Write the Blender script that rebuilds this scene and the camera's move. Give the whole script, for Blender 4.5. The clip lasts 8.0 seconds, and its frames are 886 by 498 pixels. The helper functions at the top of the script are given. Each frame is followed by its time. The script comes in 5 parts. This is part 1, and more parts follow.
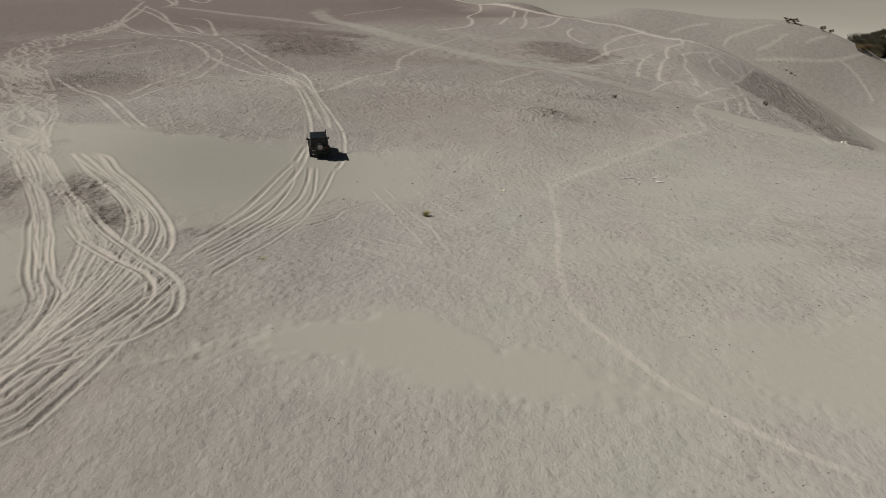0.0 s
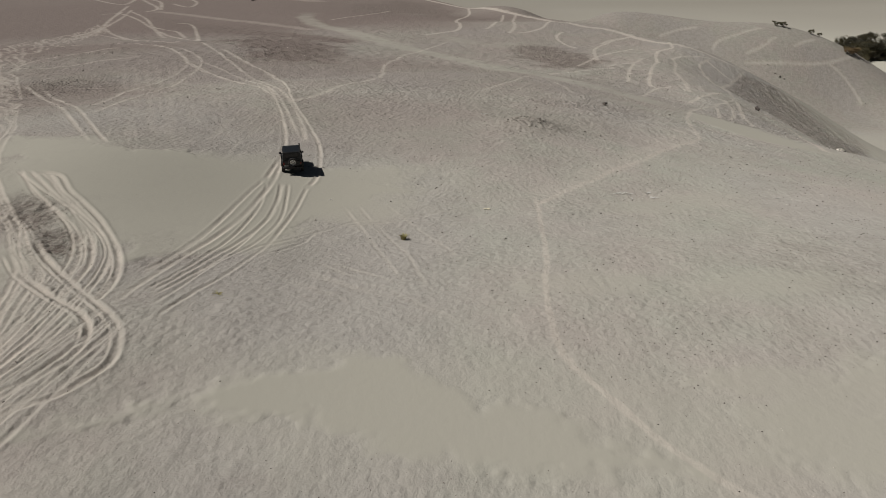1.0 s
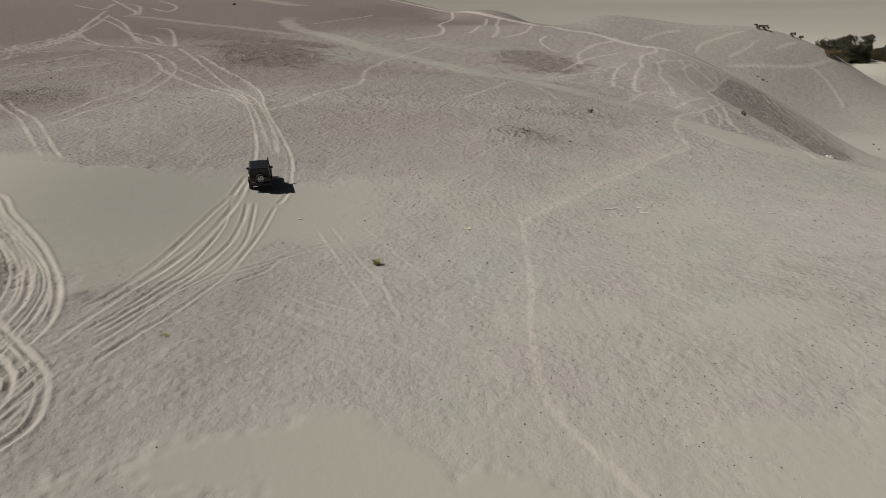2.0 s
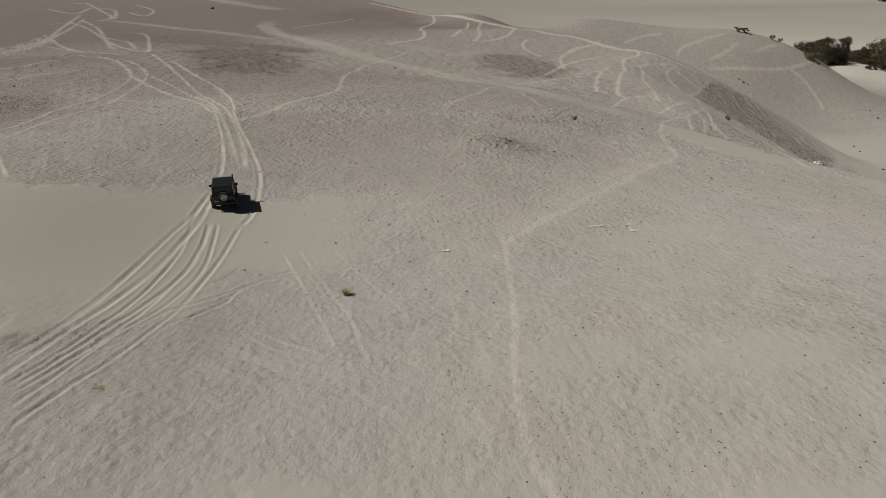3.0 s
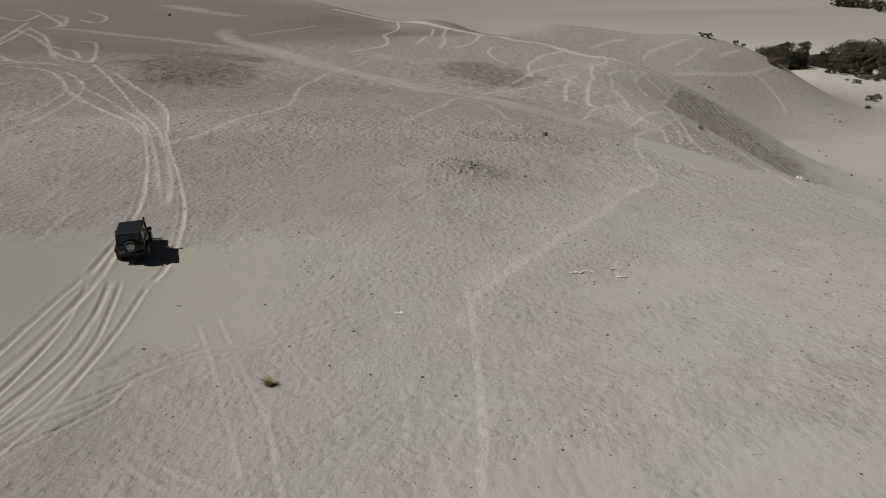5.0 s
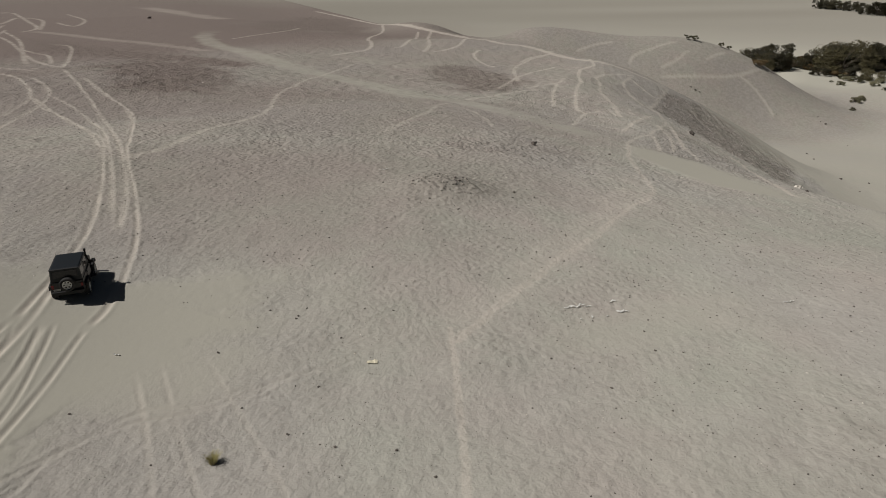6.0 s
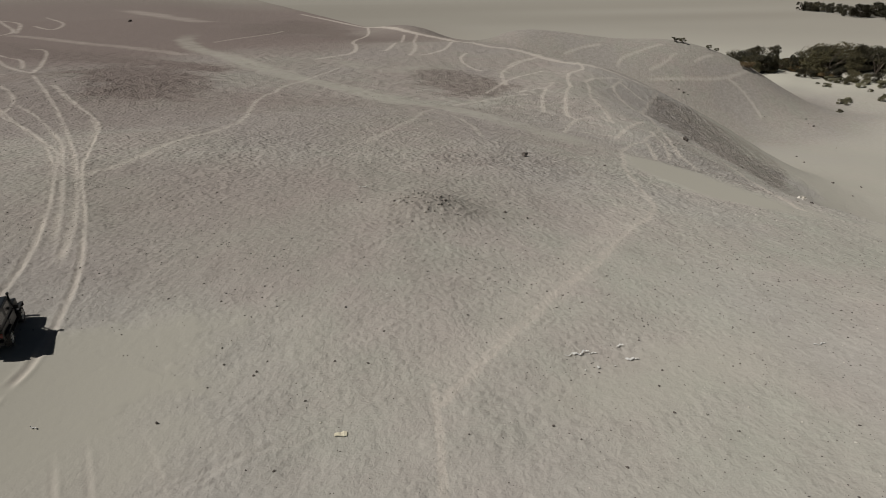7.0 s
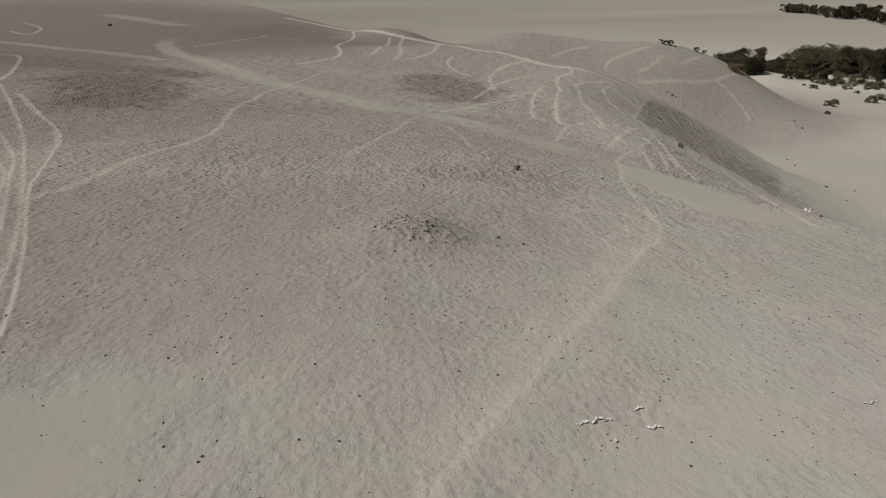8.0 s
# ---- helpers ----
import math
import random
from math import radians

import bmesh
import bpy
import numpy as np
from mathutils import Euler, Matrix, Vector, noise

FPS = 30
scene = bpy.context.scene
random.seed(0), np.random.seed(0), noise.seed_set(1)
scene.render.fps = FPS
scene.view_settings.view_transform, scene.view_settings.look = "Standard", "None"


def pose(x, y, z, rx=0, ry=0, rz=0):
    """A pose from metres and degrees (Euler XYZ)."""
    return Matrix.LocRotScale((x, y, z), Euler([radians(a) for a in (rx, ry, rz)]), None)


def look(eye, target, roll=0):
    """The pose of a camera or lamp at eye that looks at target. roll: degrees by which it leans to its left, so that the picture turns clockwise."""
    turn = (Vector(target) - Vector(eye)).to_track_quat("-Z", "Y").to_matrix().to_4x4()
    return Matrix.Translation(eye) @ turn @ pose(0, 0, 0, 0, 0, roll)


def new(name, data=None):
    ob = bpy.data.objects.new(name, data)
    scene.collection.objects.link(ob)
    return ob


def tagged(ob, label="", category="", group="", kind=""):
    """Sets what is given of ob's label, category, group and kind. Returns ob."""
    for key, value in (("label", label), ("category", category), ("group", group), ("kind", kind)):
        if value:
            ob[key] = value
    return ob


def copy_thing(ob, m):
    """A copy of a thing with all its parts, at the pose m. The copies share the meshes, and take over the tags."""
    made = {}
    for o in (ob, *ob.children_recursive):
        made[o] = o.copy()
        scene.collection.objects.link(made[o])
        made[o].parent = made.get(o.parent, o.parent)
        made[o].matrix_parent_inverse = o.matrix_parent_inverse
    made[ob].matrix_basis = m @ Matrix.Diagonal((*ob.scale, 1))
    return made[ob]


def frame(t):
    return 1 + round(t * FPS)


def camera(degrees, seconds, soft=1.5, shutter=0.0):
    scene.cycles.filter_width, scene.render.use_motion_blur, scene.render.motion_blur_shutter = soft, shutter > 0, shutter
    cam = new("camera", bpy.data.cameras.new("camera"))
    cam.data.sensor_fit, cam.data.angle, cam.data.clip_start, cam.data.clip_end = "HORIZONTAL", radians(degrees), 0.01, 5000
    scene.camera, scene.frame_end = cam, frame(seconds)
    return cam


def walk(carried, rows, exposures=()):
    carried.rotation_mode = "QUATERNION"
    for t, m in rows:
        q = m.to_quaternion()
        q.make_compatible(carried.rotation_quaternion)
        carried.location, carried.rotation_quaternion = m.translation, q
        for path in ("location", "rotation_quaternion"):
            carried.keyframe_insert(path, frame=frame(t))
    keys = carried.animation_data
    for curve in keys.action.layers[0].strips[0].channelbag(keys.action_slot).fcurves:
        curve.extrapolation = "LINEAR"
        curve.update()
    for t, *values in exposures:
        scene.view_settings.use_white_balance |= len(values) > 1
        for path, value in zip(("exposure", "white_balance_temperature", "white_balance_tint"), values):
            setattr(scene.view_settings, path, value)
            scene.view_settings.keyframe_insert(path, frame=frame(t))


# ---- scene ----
cam = camera(70.0, 8.0, soft=0.8)
# seconds, x, y, z, heading, pitch, roll: a level flight over the dunes
PATH = [
    (0, -0.01, 0.008, 14.518, -0.002, -24.324, 0.008),
    (0.5, 0.409, 1.896, 14.475, -0.356, -24.176, -0.012),
    (1, 0.777, 3.656, 14.447, -0.865, -24.027, -0.039),
    (1.5, 1.111, 5.335, 14.429, -1.488, -23.882, -0.066),
    (2, 1.43, 6.979, 14.417, -2.187, -23.74, -0.091),
    (2.5, 1.745, 8.627, 14.407, -2.931, -23.605, -0.111),
    (3, 2.07, 10.312, 14.396, -3.695, -23.476, -0.124),
    (3.5, 2.412, 12.059, 14.38, -4.455, -23.355, -0.13),
    (4, 2.778, 13.893, 14.359, -5.195, -23.241, -0.13),
    (4.5, 3.171, 15.827, 14.33, -5.904, -23.134, -0.124),
    (5, 3.592, 17.872, 14.294, -6.574, -23.033, -0.117),
    (5.5, 4.039, 20.032, 14.249, -7.205, -22.936, -0.11),
    (6, 4.508, 22.307, 14.197, -7.798, -22.841, -0.11),
    (6.5, 4.993, 24.688, 14.139, -8.362, -22.747, -0.121),
    (7, 5.483, 27.164, 14.077, -8.911, -22.648, -0.15),
    (7.5, 5.967, 29.716, 14.013, -9.461, -22.543, -0.205),
    (8, 6.431, 32.319, 13.951, -10.036, -22.427, -0.295),
]
walk(cam, [(t, pose(x, y, z, 90 + pitch, 0, yaw) @ pose(0, 0, 0, 0, 0, roll)) for t, x, y, z, yaw, pitch, roll in PATH],
     exposures=[(0, -0.08), (8, -0.17)])

# ---- light: a clear desert day, the sun high on the left ----
SUN_HIGH, SUN_WAY = 48.0, -90.0   # degrees: height, and compass turn from +y (minus: towards -x)
world = bpy.data.worlds.new("sky")
scene.world = world
world.use_nodes = True
wn, wl = world.node_tree.nodes, world.node_tree.links
sky = wn.new("ShaderNodeTexSky")
sky.sky_type, sky.sun_disc = "NISHITA", False
sky.sun_elevation, sky.sun_rotation = radians(SUN_HIGH), radians(SUN_WAY)
sky.air_density, sky.dust_density, sky.ozone_density = 1.0, 2.0, 1.0
wn["Background"].inputs[1].default_value = 0.009
wl.new(sky.outputs[0], wn["Background"].inputs[0])
sun = new("sun", bpy.data.lights.new("sun", "SUN"))
sun.data.energy, sun.data.angle, sun.data.color = 3.98, radians(0.53), (1.0, 0.965, 0.925)
az = radians(SUN_WAY)
sun.matrix_world = look((0, 0, 0), (-math.sin(az) * math.cos(radians(SUN_HIGH)), -math.cos(az) * math.cos(radians(SUN_HIGH)), -math.sin(radians(SUN_HIGH))))


# ---- the lie of the land ----
def sstep(t):
    t = np.clip(t, 0.0, 1.0)
    return t * t * (3 - 2 * t)


def swell(x, y, cx, cy, rx, ry, turn, high, blunt=2):
    c, s = np.cos(np.radians(turn)), np.sin(np.radians(turn))
    u, v = (x - cx) * c + (y - cy) * s, (y - cy) * c - (x - cx) * s
    return high * np.exp(-0.5 * ((u / rx) ** blunt + (v / ry) ** 2))


# where the plateau of the dune breaks off towards the valley
EDGE_Y = (-400, 0, 60, 90, 120, 160, 190, 215, 235, 262, 290, 375, 543, 1026, 2000, 4000)
EDGE_X = (150, 96, 84, 78, 80, 80, 83, 94, 94, 82, 75, 49, 10, -104, -350, -900)
# low swells and hollows: x, y, radius, height
SWELLS = [
    (-18, 28, 9, 1.2), (6, 28, 9, 0.7), (-26, 50, 9, 1.9), (-8, 48, 9, -0.8),
    (18, 51, 8, -0.7), (22, 36, 9, 0.3), (6, 63, 9, 0.5), (-14, 72, 10, -0.7),
    (-42, 70, 16, 2.3), (-18, 92, 14, 1.1), (-62, 172, 30, 1.7), (58, 62, 10, -1.3),
    (150, 180, 22, 0.9), (225, 335, 25, -7.4), (11.2, 72.5, 2.6, 1.1),
]
# the fall of the dune's shoulder towards the spur: rises and dips every 20 m eastward from -20 and every 22 m northward from 64
SHOULDER = [
    (1.5, 0.7, -0.3, -2.2, -4.5, -5.5, -5.3, -4.2, -2.8),
    (1.2, 1.3, 0.7, -2.7, -6.4, -7.3, -6.1, -4.1, -2),
    (0.6, 1.1, 0.2, -3.5, -8.3, -9.6, -7, -3.9, -1.1),
    (-0.3, -0.1, -1.5, -4.4, -6.8, -8, -5.9, -2.9, -0.1),
    (-0.6, -1.5, -3.1, -4.9, -5.4, -5.1, -3.6, -1.3, 1.2),
    (-0.6, -2.1, -3.5, -4.6, -4.8, -4, -1.9, 0.4, 2.7),
    (-0.5, -1.8, -3.1, -4.1, -4.4, -3.4, -0.7, 2.1, 3.9),
    (-0.2, -1.2, -2.3, -3.2, -4, -3.7, -1.2, 2.7, 4.4),
    (0.2, -0.4, -1, -1.9, -3, -3.9, -3.1, 0.6, 3.3),
    (0.5, 0.5, 0.4, 0, -1, -2.2, -2.7, -1.2, 0.7),
    (0.8, 1.4, 2.1, 2.5, 2, 0, -1.6, -2.3, -2.3),
]
SPURS = [(163, 404, 88, 34, -17, 41, 4), (112, 424, 30, 30, -17, 7, 2)]


def bulge(u):
    """A smooth hump of reach 2."""
    u = np.abs(u)
    return np.where(u < 1, 2 / 3 - u * u + u ** 3 / 2, np.where(u < 2, (2 - u) ** 3 / 6, 0.0))


def height(x, y):
    """The height of the ground, without its ruts."""
    xe = np.interp(y, EDGE_Y, EDGE_X)
    far = np.hypot(x, y)
    top = -0.3 - 0.028 * np.clip(y, 0, 300) + 0.012 * np.clip(y - 300, 0, 900) - 0.004 * np.clip(-x, 0, 400)
    top = top - 4.6 * sstep((y - 300) / 110) * (1 - sstep((xe - x - 20) / 120)) + 0.02 * np.clip(y - 520, 0, 1500) * sstep((xe - x - 60) / 200)
    floor = -44 - 14 * sstep((far - 230) / 170) + 24 * sstep((far - 450) / 450) + 0.024 * np.clip(far - 950, 0, 3000)
    lip = sstep((y - 195) / 60)
    h = floor + (top - floor) * (1 - sstep((x - xe + 26 - 20 * lip) / (96 - 26 * lip)))
    for cx, cy, r, high in SWELLS:
        h = h + swell(x, y, cx, cy, r, r, 0, high)
    for m in SPURS:
        h = h + swell(x, y, *m)
    across = [bulge((x + 20) / 20 - i) for i in range(len(SHOULDER[0]))]
    for j, row in enumerate(SHOULDER):
        h = h + bulge((y - 64) / 22 - j) * sum(v * a for v, a in zip(row, across))
    return h


# ---- materials ----
def material(name, colour=(0.5, 0.5, 0.5), rough=0.6, metal=0.0, grain=0.0, scale=8.0, bump=0.0, dust=0.0):
    """A procedural surface: base colour with grain at two scales, fine relief, and a film of dust where asked."""
    m = bpy.data.materials.new(name)
    m.use_nodes = True
    nt = m.node_tree
    n, l = nt.nodes, nt.links
    b = n["Principled BSDF"]
    b.inputs["Roughness"].default_value, b.inputs["Metallic"].default_value = rough, metal
    co = n.new("ShaderNodeTexCoord")
    big, small = n.new("ShaderNodeTexNoise"), n.new("ShaderNodeTexNoise")
    big.inputs["Scale"].default_value, small.inputs["Scale"].default_value = scale * 0.25, scale
    big.inputs["Detail"].default_value, small.inputs["Detail"].default_value = 3, 4
    info = n.new("ShaderNodeObjectInfo")
    add = n.new("ShaderNodeMath")
    add.operation = "ADD"
    l.new(co.outputs["Object"], big.inputs["Vector"])
    l.new(co.outputs["Object"], small.inputs["Vector"])
    l.new(big.outputs[0], add.inputs[0])
    l.new(small.outputs[0], add.inputs[1])
    ramp = n.new("ShaderNodeMapRange")
    ramp.inputs[1].default_value, ramp.inputs[2].default_value = 0.6, 1.4
    ramp.inputs[3].default_value, ramp.inputs[4].default_value = 1 - grain, 1 + grain
    l.new(add.outputs[0], ramp.inputs[0])
    tone = n.new("ShaderNodeMapRange")
    tone.inputs[3].default_value, tone.inputs[4].default_value = 1 - grain * 0.5, 1 + grain * 0.5
    l.new(info.outputs["Random"], tone.inputs[0])
    both = n.new("ShaderNodeMath")
    both.operation = "MULTIPLY"
    l.new(ramp.outputs[0], both.inputs[0])
    l.new(tone.outputs[0], both.inputs[1])
    mul = n.new("ShaderNodeVectorMath")
    mul.operation = "SCALE"
    mul.inputs[0].default_value = colour
    l.new(both.outputs[0], mul.inputs["Scale"])
    out = mul.outputs[0]
    if dust:
        mix = n.new("ShaderNodeMix")
        mix.data_type = "RGBA"
        mix.inputs["B"].default_value = (0.36, 0.32, 0.26, 1)
        lim = n.new("ShaderNodeMapRange")
        lim.inputs[1].default_value, lim.inputs[2].default_value = 0.45, 0.75
        lim.inputs[3].default_value, lim.inputs[4].default_value = 0.0, dust
        l.new(big.outputs[0], lim.inputs[0])
        l.new(lim.outputs[0], mix.inputs["Factor"])
        l.new(out, mix.inputs["A"])
        out = mix.outputs["Result"]
    l.new(out, b.inputs["Base Color"])
    if bump:
        bp = n.new("ShaderNodeBump")
        bp.inputs["Strength"].default_value, bp.inputs["Distance"].default_value = bump, 0.02
        l.new(small.outputs[0], bp.inputs["Height"])
        l.new(bp.outputs[0], b.inputs["Normal"])
    return m


def ground_material():
    """Desert floor: gravel lag over sand, blown sand, paths and wheel marks, and dark stony patches, each with its own plan."""
    m = bpy.data.materials.new("desert_ground")
    m.use_nodes = True
    nt = m.node_tree
    n, l = nt.nodes, nt.links
    b = n["Principled BSDF"]
    b.inputs["Roughness"].default_value = 0.95
    b.inputs["Specular IOR Level"].default_value = 0.1
    b.inputs["Diffuse Roughness"].default_value = 0.22
    co = n.new("ShaderNodeTexCoord")

    def grain(scale, detail=4, rough=0.55, stretch=None, turn=0.0):
        t = n.new("ShaderNodeTexNoise")
        t.inputs["Scale"].default_value, t.inputs["Detail"].default_value, t.inputs["Roughness"].default_value = scale, detail, rough
        if stretch:
            mp = n.new("ShaderNodeMapping")
            mp.inputs["Scale"].default_value, mp.inputs["Rotation"].default_value = stretch, (0, 0, radians(turn))
            l.new(co.outputs["Object"], mp.inputs[0])
            l.new(mp.outputs[0], t.inputs["Vector"])
        else:
            l.new(co.outputs["Object"], t.inputs["Vector"])
        return t.outputs[0]

    def span(x, a, bb, c, d):
        r = n.new("ShaderNodeMapRange")
        for i, v in enumerate((a, bb, c, d), 1):
            r.inputs[i].default_value = v
        l.new(x, r.inputs[0])
        return r.outputs[0]

    def calc(op, a, bb):
        r = n.new("ShaderNodeMath")
        r.operation = op
        for i, v in enumerate((a, bb)):
            if isinstance(v, float):
                r.inputs[i].default_value = v
            else:
                l.new(v, r.inputs[i])
        return r.outputs[0]

    def blend(f, a, bb):
        r = n.new("ShaderNodeMix")
        r.data_type = "RGBA"
        l.new(f, r.inputs["Factor"])
        for key, v in (("A", a), ("B", bb)):
            if isinstance(v, tuple):
                r.inputs[key].default_value = (*v, 1)
            else:
                l.new(v, r.inputs[key])
        return r.outputs["Result"]

    def plan(name):
        a = n.new("ShaderNodeAttribute")
        a.attribute_name = name
        return a.outputs["Fac"]

    fine, dark, trace, red, pale, rose, coarse = (plan(k) for k in ("fine", "dark", "trace", "red", "pale", "rose", "coarse"))
    mottle, patch, clod, grit = grain(0.07, 5), grain(0.6, 5, 0.6), grain(3.4, 5, 0.65), grain(9.0, 3, 0.7)
    ripple = grain(2.1, 5, 0.6, (1.25, 0.9, 1.0), 14)
    blotch = grain(0.22, 4, 0.6)
    lump = n.new("ShaderNodeTexVoronoi")
    lump.inputs["Scale"].default_value = 1.9
    l.new(co.outputs["Object"], lump.inputs["Vector"])
    lump = span(lump.outputs["Distance"], 0.1, 0.6, 1, 0)
    bare = calc("SUBTRACT", 1.0, fine)
    # gravel over sand
    col = blend(span(calc("ADD", calc("MULTIPLY", mottle, 0.6), calc("MULTIPLY", blotch, 0.4)), 0.4, 0.6, 0, 1), GRAVEL_A, GRAVEL_B)
    col = blend(span(grain(0.045, 3, 0.5, (1.0, 0.6, 1.0), 50), 0.46, 0.62, 0, 0.9), col, GRAVEL_C)
    col = blend(red, col, GRAVEL_RED)
    col = blend(calc("MULTIPLY", span(patch, 0.45, 0.7, 0, 0.16), bare), col, PEBBLE_DARK)
    col = blend(calc("MULTIPLY", span(clod, 0.5, 0.72, 0, 1), calc("MULTIPLY", bare, span(coarse, 0, 1, 0.15, 0.34))), col, PEBBLE_DARK)
    col = blend(calc("MULTIPLY", span(lump, 0.5, 0.85, 0, 0.2), calc("MULTIPLY", coarse, span(blotch, 0.4, 0.6, 0.1, 1))), col, PEBBLE_DARK)
    clump = grain(0.95, 4, 0.7)
    col = blend(calc("MULTIPLY", span(clump, 0.52, 0.62, 0, 0.2), coarse), col, PEBBLE_DARK)
    col = blend(calc("MULTIPLY", span(clump, 0.34, 0.44, 0.14, 0), coarse), col, TRODDEN)
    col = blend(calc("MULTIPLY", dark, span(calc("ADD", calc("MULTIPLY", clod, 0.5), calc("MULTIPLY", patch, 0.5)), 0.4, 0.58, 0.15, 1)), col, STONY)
    col = blend(calc("MULTIPLY", fine, span(patch, 0.25, 0.5, 0.8, 1)), col, SAND)
    col = blend(rose, col, ROSE)
    col = blend(pale, col, SAND_WHITE)
    col = blend(calc("MULTIPLY", trace, span(clod, 0.3, 0.6, 0.7, 1)), col, TRODDEN)
    # single dark grains
    stones = n.new("ShaderNodeTexVoronoi")
    stones.inputs["Scale"].default_value = 3.2
    l.new(co.outputs["Object"], stones.inputs["Vector"])
    spots = calc("MULTIPLY", span(stones.outputs["Distance"], 0.06, 0.11, 1, 0), span(patch, 0.45, 0.6, 0, 0.7))
    spots = calc("MULTIPLY", spots, calc("SUBTRACT", 1.0, calc("MAXIMUM", fine, trace)))
    col = blend(spots, col, (0.14, 0.12, 0.105))
    l.new(col, b.inputs["Base Color"])
    # relief: clods and ripples on the gravel, almost none on the blown sand
    rough = calc("SUBTRACT", 1.0, calc("MULTIPLY", fine, 0.88))
    rough = calc("MULTIPLY", rough, span(dark, 0, 1, 1, 1.8))
    relief = calc("ADD", calc("ADD", calc("MULTIPLY", ripple, 0.35), calc("MULTIPLY", grain(1.25, 3, 0.5, (1.7, 0.75, 1.0), 28), 0.4)), calc("ADD", calc("MULTIPLY", clod, 0.6), calc("MULTIPLY", grit, 0.15)))
    relief = calc("ADD", relief, calc("MULTIPLY", calc("MULTIPLY", lump, span(coarse, 0, 1, 0.2, 1)), 0.8))
    bp = n.new("ShaderNodeBump")
    bp.inputs["Strength"].default_value, bp.inputs["Distance"].default_value = 0.85, 0.16
    l.new(calc("MULTIPLY", relief, rough), bp.inputs["Height"])
    l.new(bp.outputs[0], b.inputs["Normal"])
    return m


GRAVEL_A, GRAVEL_B, GRAVEL_C, GRAVEL_RED = (0.424, 0.388, 0.346), (0.405, 0.398, 0.342), (0.402, 0.381, 0.346), (0.215, 0.172, 0.154)
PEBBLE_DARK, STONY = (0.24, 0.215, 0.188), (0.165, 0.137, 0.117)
SAND, SAND_WHITE, TRODDEN = (0.409, 0.39, 0.331), (0.455, 0.44, 0.372), (0.57, 0.516, 0.448)
ROSE = (0.305, 0.285, 0.242)
M_GROUND = ground_material()


# ---- the ground: one sheet, fine near the flight and coarse towards the horizon ----
# deep wheel lines of the sweep that the car drives
SWEEP = [
    [(-14.6, 33.3), (-13.9, 36.3), (-13.5, 41.4), (-13.1, 48.9), (-12.7, 52.3)],
    [(-14.8, 33.7), (-14.0, 37.0), (-13.5, 43.5), (-13.1, 50.1), (-12.8, 52.5)],
    [(-13.6, 31.5), (-12.8, 34.2), (-12.2, 38.1), (-11.8, 42.3), (-11.8, 46.8), (-12.4, 51.9)],
    [(-13.4, 31.1), (-12.6, 33.7), (-11.8, 37.1), (-10.9, 42.3), (-10.7, 47.0), (-11.3, 52.2)],
    [(-12.7, 29.8), (-12.1, 31.9), (-11.3, 35.9), (-10.2, 40.2), (-9.9, 45.3), (-10.9, 52.3)],
    [(-12.0, 28.7), (-11.3, 31.0), (-10.4, 33.9), (-9.6, 38.3), (-9.3, 44.0), (-9.3, 51.8)],
    [(-13.1, 30.7), (-12.2, 33.4), (-11.4, 36.7), (-10.8, 42.9), (-10.9, 47.9), (-11.5, 52.2)],
    [(-14.5, 30.1), (-13.7, 34.9), (-13.0, 39.5), (-12.3, 46.1), (-12.2, 54.3), (-13.7, 64.0), (-16.6, 76.0), (-20.8, 88.0)],
]
SWEEP += [
    [(-12.7, 52.3), (-12.9, 59.7), (-14.4, 67.8), (-17.1, 77.8), (-21.0, 89.4), (-25.8, 99.2), (-35.2, 116.5), (-43.7, 128.9), (-51.7, 142.4)],
    [(-9.3, 51.8), (-9.0, 54.3), (-9.7, 60.6), (-11.0, 66.2), (-13.7, 74.5), (-15.7, 80.2), (-18.0, 87.1), (-19.2, 92.2), (-27.5, 119.5), (-36.9, 138.6), (-49.6, 163)],
]
